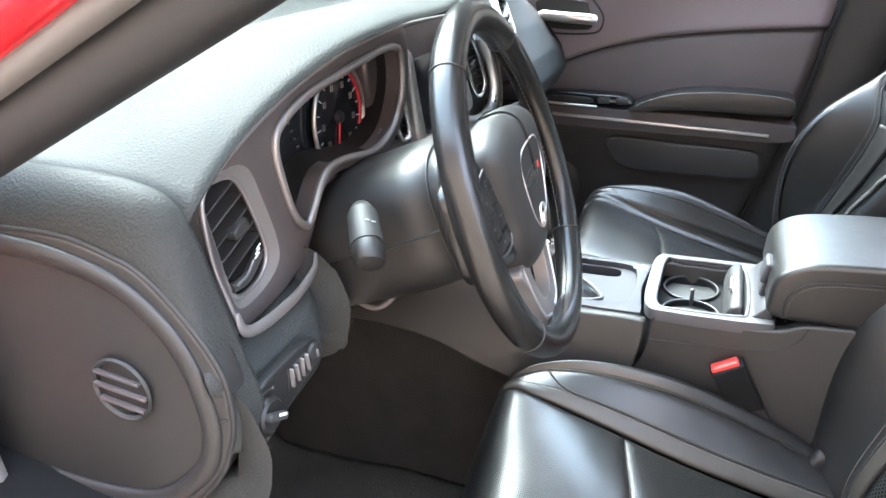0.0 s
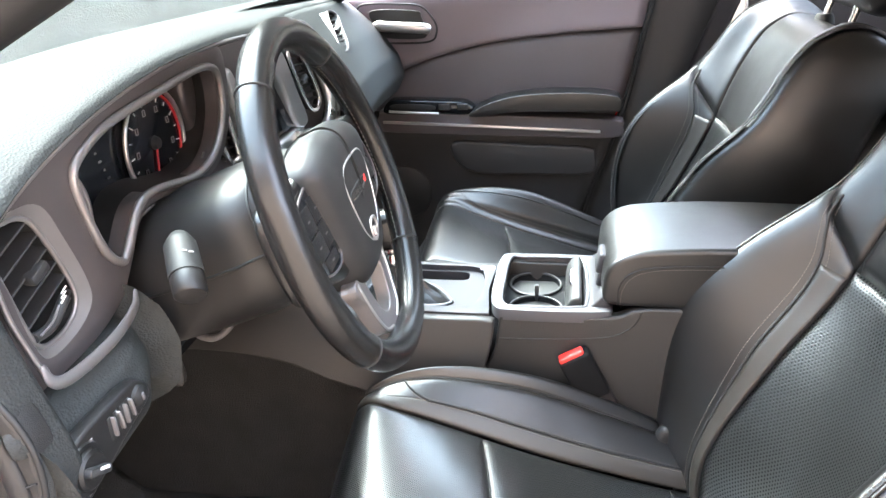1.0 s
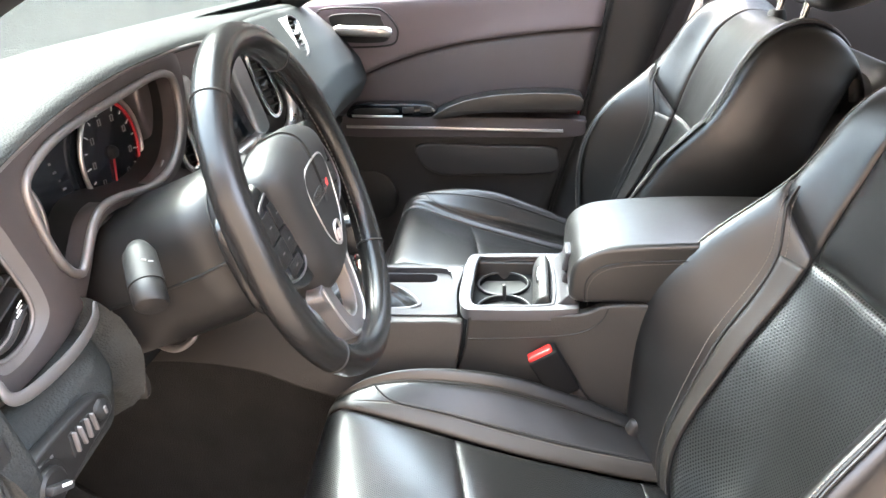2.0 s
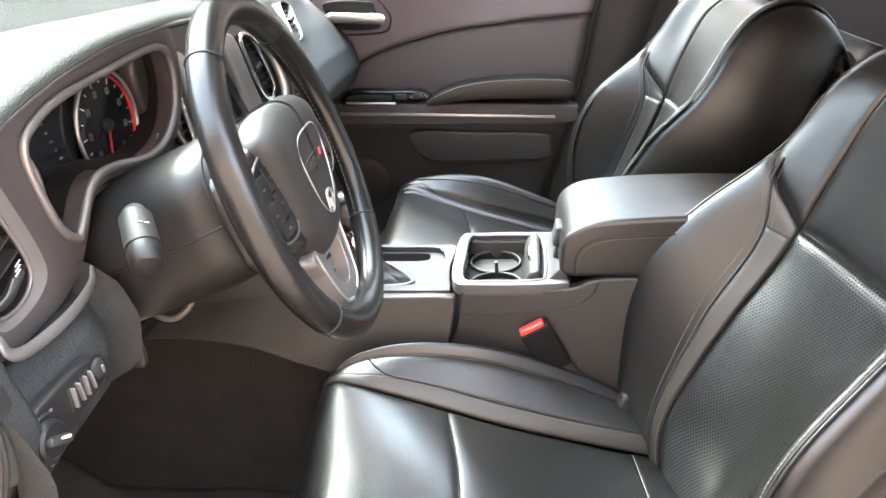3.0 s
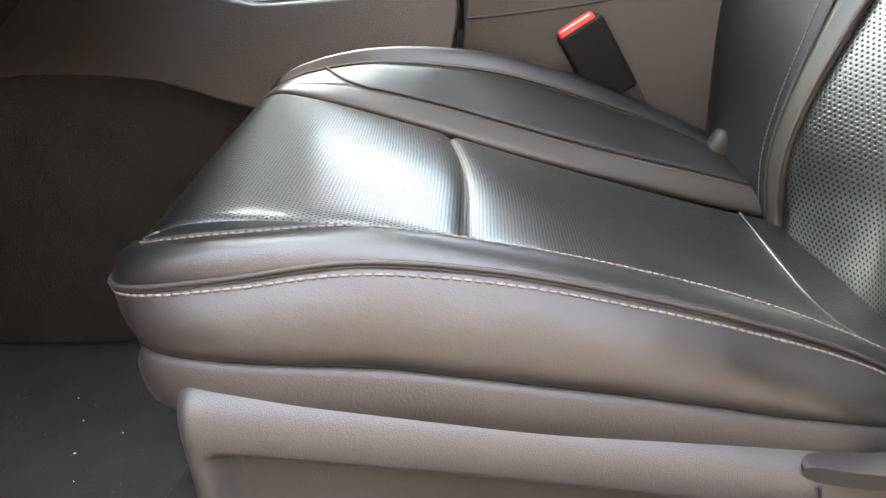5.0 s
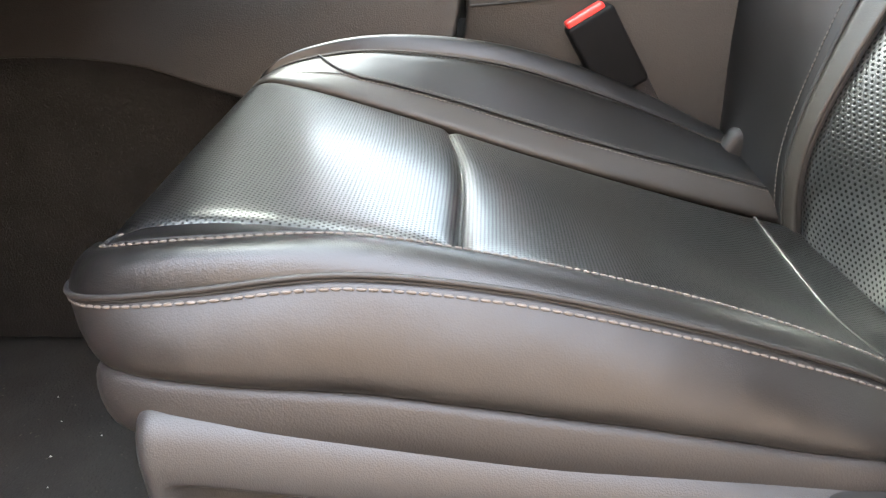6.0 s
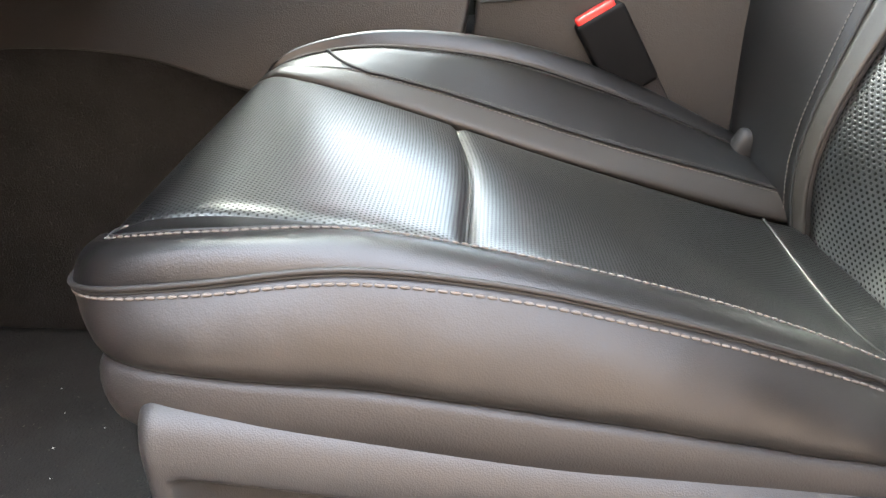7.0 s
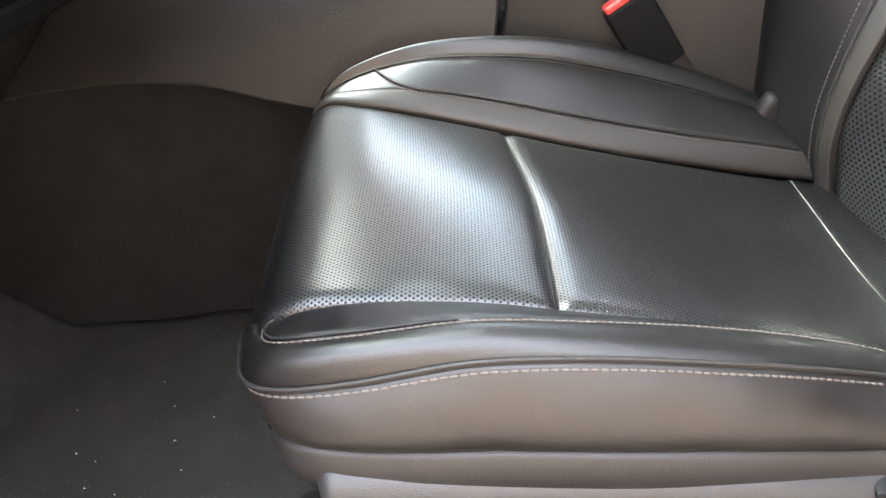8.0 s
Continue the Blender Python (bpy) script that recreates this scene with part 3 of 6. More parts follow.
part("door_speaker", lathe([(0.0, 0.006), (0.055, 0.004), (0.066, 0.0), (0.07, -0.01)], pose(-0.30, 1.092, 0.60, 90), 40), PLASTIC, door)

pil = thing("pillar_middle", (0.33, 1.12, 0.4), "dark grey centre pillar trim behind the door", "pillar", kind="structure")
sheet("pillar_trim", lambda u, v: (rear_edge(u) + 0.012 + 0.15 * v, 1.125 - 0.02 * math.sin(3.1 * v), u), np.linspace(0.36, 1.44, 20), np.linspace(0, 1, 10), PLASTIC, pil, puff=0.006, lip=0.02)
part("rear_door_trim", block(1.1, 0.03, 0.72, 0.01, 2, pose(1.02, 1.14, 0.72)), DOORSKIN, pil)
tube("door_gap_seal", [(rear_edge(z) + 0.006, 1.118, z) for z in np.linspace(0.40, 1.10, 20)], 0.008, BLACK, pil)
pbelt = thing("seat_belt", (0.34, 1.09, 0.6), "dark seat belt webbing hanging down the centre pillar", "seat belt", "seat belts")
sheet("webbing", lambda u, v: (0.245 + 0.36 * (u - 0.6) + 0.046 * v, 1.088 - 0.004 * math.sin(9 * u), u), np.linspace(0.55, 1.38, 24), np.linspace(0, 1, 5), WEB, pbelt, puff=0, lip=0.002)

# ---------------------------------------------------------------- seats
CUSH = spline([(0.345, 0.480), (0.284, 0.503), (0.20, 0.531), (0.11, 0.562), (0.02, 0.593), (-0.06, 0.621), (-0.122, 0.640), (-0.156, 0.628), (-0.172, 0.590), (-0.174, 0.52)], 181)
BACK = spline([(0.295, 0.46), (0.33, 0.56), (0.375, 0.69), (0.415, 0.80), (0.45, 0.905), (0.485, 0.98), (0.51, 1.015), (0.545, 1.035), (0.59, 1.025), (0.625, 0.985), (0.64, 0.90)], 201)


def on_curve(c, f):
    """Point and outward normal (x, z) of a side profile at the fraction f."""
    t = min(max(f, 0), 1) * (len(c) - 1)
    j = min(int(t), len(c) - 2)
    p = c[j] + (c[j + 1] - c[j]) * (t - j)
    d = c[min(j + 3, len(c) - 1)] - c[max(j - 2, 0)]
    d /= np.linalg.norm(d)
    return p, d


def series(vals):
    return keyed(list(enumerate(vals)))


C_H = [series(v) for v in (
    (0.04, 0.030, 0.012, -0.008, -0.029, -0.054, -0.060, -0.046, -0.042, -0.040),
    (0.045, 0.048, 0.049, 0.043, 0.028, 0.003, -0.022, -0.040, -0.045, -0.045),
    (0.035, 0.040, 0.042, 0.038, 0.028, 0.008, -0.006, -0.016, -0.018, -0.018),
    (0.010, 0.013, 0.017, 0.020, 0.020, 0.015, 0.008, 0.002, 0.0, 0.0),
    (0.0, 0.0, 0.0, 0.0, 0.0, 0.002, 0.004, 0.0, -0.004, -0.006),
    (0.02, 0.022, 0.028, 0.030, 0.028, 0.022, 0.012, 0.0, -0.006, -0.010),
    (0.035, 0.040, 0.050, 0.060, 0.062, 0.042, 0.012, -0.006, -0.014, -0.018),
    (-0.05, -0.05, -0.07, -0.08, -0.09, -0.08, -0.07, -0.06, -0.05, -0.05))]
C_Y = [series(v) for v in (
    (-0.163,) * 6 + (-0.158, -0.141, -0.132, -0.131),
    (-0.15,) * 6 + (-0.145, -0.135, -0.130, -0.130),
    (-0.125, -0.130, -0.131, -0.123, -0.111, -0.11, -0.112, -0.11, -0.108, -0.108),
    (0.045,) * 10,
    (0.205, 0.200, 0.187, 0.178, 0.171, 0.170, 0.174, 0.172, 0.168, 0.165),
    (0.222, 0.218, 0.208, 0.201, 0.196, 0.194, 0.200, 0.198, 0.194, 0.190),
    (0.240, 0.240, 0.240, 0.240, 0.240, 0.236, 0.226, 0.212, 0.205, 0.200),
    (0.262,) * 6 + (0.250, 0.235, 0.225, 0.220))]


def cushion(i, v):
    """Surface of the seat cushion: i from the rear (0) over the front roll (9), v from the outer side (0) to the inner (7)."""
    p, d = on_curve(CUSH, i / 9)
    n = np.array((d[1], -d[0]))
    if n[1] < 0 and i < 6:
        n = -n
    ks = [(C_Y[k](i), C_H[k](i)) for k in range(8)]
    j = min(int(v), 6)
    f = v - j
    a, b, c, e = ks[max(j - 1, 0)], ks[j], ks[j + 1], ks[min(j + 2, 7)]
    y, h = (0.5 * (2 * b[q] + (c[q] - a[q]) * f + (2 * a[q] - 5 * b[q] + 4 * c[q] - e[q]) * f * f + (3 * b[q] - a[q] - 3 * c[q] + e[q]) * f ** 3) for q in (0, 1))
    front = min(max((i - 5.0) / 2.5, 0), 1)
    x = p[0] + n[0] * h + 0.009 * front * max(-0.3, 1 - ((y - 0.045) / 0.15) ** 2)
    return (x, y, p[1] + n[1] * h)


B_HC = series((0.02, 0.098, 0.143, 0.128, 0.056, 0.042, 0.034, 0.020, 0.008, 0.0, 0.0))
B_YC = series((0.200, 0.212, 0.216, 0.220, 0.238, 0.224, 0.212, 0.200, 0.192, 0.192, 0.195))
B_YS = series((0.188, 0.178, 0.160, 0.148, 0.148, 0.146, 0.140, 0.132, 0.128, 0.128, 0.130))
B_HS = series((0.008, 0.028, 0.012, 0.006, 0.006, 0.006, 0.004, 0.002, 0.0, 0.0, 0.0))


S_X = series((0.40, 0.42, 0.47, 0.51, 0.545, 0.575, 0.597, 0.612, 0.622, 0.632, 0.638))
S_Z = series((0.44, 0.50, 0.62, 0.73, 0.83, 0.90, 0.940, 0.962, 0.968, 0.945, 0.89))


def backrest(i, v):
    """Surface of the backrest: i from the bite line (0) over the top (10), v from -3 to 3 across."""
    p, d = on_curve(BACK, i / 10)
    n = np.array((-d[1], d[0]))
    w = abs(v)
    hc = B_HC(i) * (1.0 if v > 0 else 0.74 + 0.26 * min(1, max(0, i - 3) / 1.2))
    ks = [(-B_YS(i), B_HS(i)), (0.0, -0.004), (B_YS(i), B_HS(i)), (B_YC(i), hc), (B_YC(i) + 0.024, -0.11 + 0.05 * max(0, i - 7) / 3), (B_YC(i) + 0.026, -0.2)]
    if w > 2:
        f = w - 2
        c = np.array((p[0] + n[0] * hc, B_YC(i), p[1] + n[1] * hc))
        e = np.array((S_X(i), B_YC(i) + 0.014, S_Z(i)))
        q = c + (e - c) * f + np.array((0, 0.016 * math.sin(math.pi * f) ** 0.7, 0))
        return (q[0], 0.045 + math.copysign(q[1], v), q[2])
    j = min(int(w), 2) + 1
    f = w - (j - 1)
    a, b, c, e = ks[j - 1], ks[j], ks[j + 1], ks[j + 2]
    y, h = (0.5 * (2 * b[q] + (c[q] - a[q]) * f + (2 * a[q] - 5 * b[q] + 4 * c[q] - e[q]) * f * f + (3 * b[q] - a[q] - 3 * c[q] + e[q]) * f ** 3) for q in (0, 1))
    return (p[0] + n[0] * h, 0.045 + math.copysign(y, v), p[1] + n[1] * h)


# the near backrest, turned by eight degrees with its cushion
NBACK = spline([(0.01, .46), (.03, .56), (.085, .69), (.135, .80), (.178, .905), (.21, .98), (.235, 1.015), (.27, 1.035), (.315, 1.025), (.35, .985), (.365, .90)], 201)
N_HC = series((0.035, 0.064, 0.114, 0.086, 0.032, 0.014, 0.006, 0.0, 0.0, 0.0, 0.0))
N_YC = series((0.206, 0.213, 0.217, 0.200, 0.178, 0.176, 0.170, 0.165, 0.162, 0.162, 0.165))
N_YS = series((0.098, 0.106, 0.110, 0.110, 0.108, 0.105, 0.10, 0.097, 0.095, 0.095, 0.10))
N_HS = series((0.012, 0.030, 0.020, 0.004, 0.002, 0.002, 0.0, 0.0, 0.0, 0.0, 0.0))


def near_back(i, v):
    """Surface of the near backrest, numbered as the other."""
    p, d = on_curve(NBACK, i / 10)
    n = np.array((-d[1], d[0]))
    w, hc = abs(v), N_HC(i)
    if w > 2:
        f = w - 2
        c = np.array((p[0] + n[0] * hc, N_YC(i), p[1] + n[1] * hc))
        e = np.array((S_X(i) - 0.28, N_YC(i) + 0.010, S_Z(i)))
        q = c + (e - c) * f + np.array((0, 0.016 * math.sin(math.pi * f) ** 0.7, 0))
        x, y, z = q
    else:
        ks = [(-N_YS(i), N_HS(i)), (0.0, -0.008), (N_YS(i), N_HS(i)), (N_YC(i), hc), (N_YC(i) + 0.024, -0.10 + 0.05 * max(0, i - 7) / 3), (N_YC(i) + 0.026, -0.2)]
        j = min(int(w), 2) + 1
        f = w - (j - 1)
        a, b, c, e = ks[j - 1], ks[j], ks[j + 1], ks[j + 2]
        y, h = (0.5 * (2 * b[q] + (c[q] - a[q]) * f + (2 * a[q] - 5 * b[q] + 4 * c[q] - e[q]) * f * f + (3 * b[q] - a[q] - 3 * c[q] + e[q]) * f ** 3) for q in (0, 1))
        x, z = p[0] + n[0] * h, p[1] + n[1] * h
    y = math.copysign(y, v)
    c8, s8 = math.cos(radians(8)), math.sin(radians(8))
    return (0.30 + x * c8 - y * s8, 0.09 + x * s8 + y * c8, z)


def lifted(fn, i, v, by):
    """A place by metres above the surface fn."""
    p = np.array(fn(i, v))
    a = np.array(fn(i + 0.02, v)) - p
    b = np.array(fn(i, v + 0.02)) - p
    n = np.cross(a, b)
    n /= max(np.linalg.norm(n), 1e-9)
    return p + n * by


def far_cushion(s, cu, dx, dy):
    """Cushion of the seat on the far side."""
    I = np.linspace
    def mid(v):
        return 4.25 - 0.18 * (4 - v)

    def tail(v):
        return 1.5 + 0.45 * (max(0.0, 3.2 - v) / 1.2) ** 1.2
    sheet("front_insert", lambda u, v: cu(mid(v) + (9 - mid(v)) * u, v), I(0, 1, 60), I(2, 4, 30), LEATHER_PERF, s, "perforated black leather", puff=0.005, width=0.010, flip=True, wrinkle=0.0)
    sheet("rear_insert", lambda u, v: cu(tail(v) + (mid(v) - tail(v)) * u, v), I(0, 1, 50), I(2, 4, 30), LEATHER_PERF, s, "perforated black leather", puff=0.005, width=0.010, flip=True, wrinkle=0.0)
    sheet("tail_insert", lambda u, v: cu(tail(v) * u, v), I(0, 1, 16), I(2, 4, 24), LEATHER_PERF, s, puff=0.003, width=0.006, flip=True)
    sheet("inner_bolster", cu, I(0.3, 8.6, 80), I(4, 6, 24), LEATHER, s, "smooth black leather bolster", puff=0.003, width=0.006, flip=True, wrinkle=0.0)
    sheet("inner_side", cu, I(0.0, 8.6, 60), I(6, 7, 14), LEATHER, s, puff=0.003, width=0.006, flip=True)
    def bulged(i, v, up=0.0):
        f = min(1, 0.35 + 2 * (i - 0.45) / 5.6)
        by = up + 0.0075 * math.sin(math.pi * min(1, max(0, v - 1)) ** 0.85) * f
        return np.array(cu(i, v)) + by * np.array((-0.30 * min(1, max(0, i - 5.4)), -0.12, 0.98))

    def outer(u, v):
        return tuple(bulged(0.45 + (5.60 + 0.85 * (v - 1)) * u, v))
    sheet("outer_bolster", outer, I(0, 1, 80), I(1, 2, 14), LEATHER, s, "creased black leather bolster", puff=0.0025, width=0.005, edges='uUV', flip=True, wrinkle=0.0)
    rim = spline([(5.6, 1.0), (5.9, 1.0), (6.12, 1.09), (6.33, 1.30), (6.50, 1.53), (6.68, 1.78), (6.85, 2.02), (6.95, 2.5), (7.0, 3.0)], 41)
    foot = spline([(-0.118, -0.161, 0.578), (-0.124, -0.1595, 0.578), (-0.130, -0.154, 0.578), (-0.138, -0.143, 0.576), (-0.148, -0.126, 0.573), (-0.157, -0.108, 0.570), (-0.165, -0.09, 0.568), (-0.180, -0.03, 0.565), (-0.184, 0.045, 0.562)], 41)

    def band(u, w):
        """The side skin: along the flank, then round the front corner."""
        if u < 0.75:
            p = cu(0.2 + 5.4 * u / 0.75, w)
            return (p[0], p[1] - 0.0045 * math.sin(math.pi * w), p[2])
        c = (u - 0.75) * 160
        k = min(int(c), 39)
        i, v = rim[k] + (rim[k + 1] - rim[k]) * (c - k)
        f = foot[k] + (foot[k + 1] - foot[k]) * (c - k)
        q, a = np.array(cu(i, v)), radians(90 * min(1, c / 28))
        f = f + np.array((dx, dy, 0))
        f = f + (np.array(cu(5.6, 0)) - foot[0] - np.array((dx, dy, 0))) * max(0, 1 - c / 12) ** 2
        bulge = 0.0045 * math.sin(math.pi * w)
        return tuple(f + (q - f) * w + np.array((-math.sin(a), -math.cos(a), 0)) * bulge)
    sheet("side_panel", band, list(I(0.0, 0.745, 70)) + list(I(0.75, 0.998, 40)), I(0, 1, 16), LEATHER, s, "worn brownish black leather side", puff=0.004, width=0.007, edges='uUv', flip=True, wrinkle=0.0)
    low = keyed([(4.7, 2.03), (5.0, 1.95), (5.25, 1.84), (5.6, 1.74), (6.1, 1.70)])

    def tab(u, w):
        i = 4.75 + 1.30 * u
        r = min(1, 0.04 + u / 0.45) if i < 5.85 else math.sqrt(max(0.03, 1 - ((i - 5.85) / 0.205) ** 2))
        a, b = low(i), 2.10
        v = (a + b) / 2 + (b - a) * (w - 0.5) * r
        return tuple(bulged(i, v, 0.0024 * min(1, 0.1 + 3 * u)))
    sheet("front_tab", tab, I(0, 1, 30), I(0, 1, 8), LEATHER, s, "smooth leather tab", puff=0.001, width=0.003, lip=0.002, flip=True)
    part("hinge_cover", block(0.034, 0.018, 0.036, 0.008, 4, pose(0.245 + dx, 0.248 + dy, 0.562, 0, 30, 0)), PLASTIC_GREY, s, "grey recliner cover")
    # seams of the cushion
    stitches("edge_stitching", [lifted(band, u, 0.885, -0.0008) for u in I(0.03, 0.93, 200)], THREAD, s, 0.0046, 0.0036, 0.00065)
    tube("edge_piping", [lifted(band, u, 0.955, -0.0001) for u in I(0.03, 0.94, 160)], 0.0012, BLACK, s)
    stitches("seam_stitching", [bulged(i, min(1.88, low(i) - 0.10), 0.0006) for i in I(0.6, 6.15, 160)], THREAD, s, 0.0044, 0.0034, 0.0006)
    path = [(i, 4.47) for i in I(0.9, 4.5, 60)] + [tuple(p) for p in spline([(4.6, 4.48), (5.0, 4.55), (5.3, 4.74), (5.55, 5.05), (5.75, 5.38)], 16)]
    tube("bolster_seam", [lifted(cu, i, v, 0.0006) for i, v in path], 0.0013, BLACK, s)
    stitches("bolster_stitching", [lifted(cu, i, v - 0.13, -0.0003) for i, v in path], DARK_THREAD, s, 0.0044, 0.0033, 0.0006)
    stitches("bolster_stitching", [lifted(cu, i, v + 0.11, -0.0003) for i, v in path], DARK_THREAD, s, 0.0044, 0.0033, 0.0006)
    tube("crest_piping", [lifted(cu, i, 5.46, -0.0006) for i in I(0.4, 6.6, 100)], 0.0013, LEATHER, s)
    stitches("crest_stitching", [lifted(cu, i, 5.38, -0.0003) for i in I(0.4, 6.8, 120)], DARK_THREAD, s, 0.0044, 0.0033, 0.0006)


def rail(*pts):
    """A smooth curve through the points, at s = 0, 1, 2 and so on."""
    p = np.array(pts, float)
    p = np.concatenate([[2 * p[0] - p[1]], p, [2 * p[-1] - p[-2]]])

    def f(s):
        j = min(max(int(s), 0), len(p) - 4)
        q = s - j
        a, b, c, d = p[j:j + 4]
        return 0.5 * (2 * b + (c - a) * q + (2 * a - 5 * b + 4 * c - d) * q * q + (3 * b - a - 3 * c + d) * q ** 3)
    return f


def skin(*rails):
    """A surface that runs smoothly across its rails: s along them, v = 0, 1, 2 from rail to rail."""
    return lambda s, v: tuple(rail(*[r(s) for r in rails])(v))


# rails of the near cushion, each from the rear over the front lip
TAB = rail((.300, -.061, .496), (.24, -.072, .536), (.18, -.083, .566), (.118, -.093, .590), (.057, -.095, .606), (-.004, -.094, .619), (-.064, -.098, .629), (-.110, -.102, .631), (-.136, -.104, .621), (-.150, -.105, .600), (-.156, -.106, .570), (-.158, -.106, .53))
CENTRE = rail((.305, .07, .474), (.245, .062, .497), (.185, .055, .529), (.122, .048, .564), (.060, .042, .595), (-.002, .038, .619), (-.062, .036, .635), (-.112, .036, .641), (-.147, .037, .633), (-.167, .038, .609), (-.175, .038, .572), (-.177, .038, .53))
INNER = rail((.285, .208, .496), (.226, .198, .516), (.167, .188, .538), (.108, .179, .560), (.048, .172, .583), (-.012, .167, .607), (-.070, .163, .629), (-.115, .162, .644), (-.148, .166, .648), (-.170, .170, .630), (-.179, .172, .590), (-.181, .172, .53))
GROOVE = rail((.280, .224, .518), (.221, .214, .540), (.163, .205, .560), (.104, .198, .581), (.046, .192, .603), (-.013, .187, .625), (-.070, .181, .643), (-.117, .176, .651), (-.148, .176, .650), (-.170, .180, .631), (-.178, .181, .590), (-.180, .181, .53))
CREST = rail((.280, .266, .532), (.225, .257, .559), (.163, .246, .590), (.104, .237, .616), (.046, .228, .638), (-.013, .219, .652), (-.070, .210, .660), (-.118, .200, .658), (-.148, .188, .650), (-.168, .188, .630), (-.176, .190, .59), (-.178, .190, .53))
BROW = rail((.285, .288, .528), (.225, .281, .558), (.163, .270, .592), (.104, .260, .620), (.046, .249, .640), (-.013, .238, .653), (-.070, .225, .658), (-.118, .209, .653), (-.144, .195, .644), (-.160, .196, .628), (-.168, .197, .59), (-.170, .197, .53))
FLANK = rail(*[(x, y, z) for x, y, z in ((.29, .292, .46), (.225, .288, .46), (.163, .282, .46), (.104, .276, .47), (.046, .268, .48), (-.013, .258, .49), (-.06, .246, .50), (-.10, .230, .50), (-.125, .215, .50), (-.14, .208, .50), (-.15, .206, .50), (-.15, .206, .50))])
EDGE = rail((.302, -.080, .494), (.24, -.095, .537), (.18, -.112, .568), (.118, -.130, .595), (.057, -.144, .616), (-.004, -.1535, .627), (-.064, -.1590, .6235), (-.108, -.156, .619), (-.133, -.141, .615), (-.146, -.108, .611))
SEAM = rail((.300, -.067, .503), (.24, -.078, .541), (.18, -.089, .571), (.118, -.103, .597), (.057, -.118, .619), (-.004, -.129, .635), (-.064, -.137, .638), (-.104, -.135, .635), (-.123, -.124, .629), (-.133, -.104, .623))
TABEND = rail((.300, -.061, .499), (.24, -.072, .537), (.18, -.083, .567), (.118, -.093, .591), (.057, -.095, .607), (-.004, -.094, .620), (-.064, -.098, .630), (-.104, -.106, .633), (-.115, -.110, .631), (-.121, -.103, .6285))
HEM = rail((.302, -.090, .484), (.25, -.117, .508), (.19, -.132, .526), (.13, -.147, .547), (.07, -.160, .565), (.01, -.168, .579), (-.05, -.171, .585), (-.098, -.167, .588), (-.120, -.149, .587), (-.134, -.110, .586))


def outward(i):
    """Which way is out from the side of the cushion, turning to the front at the corner."""
    a = radians(90 * min(1, max(0, (i - 7) / 2)))
    return np.array((-math.sin(a), -math.cos(a), 0))


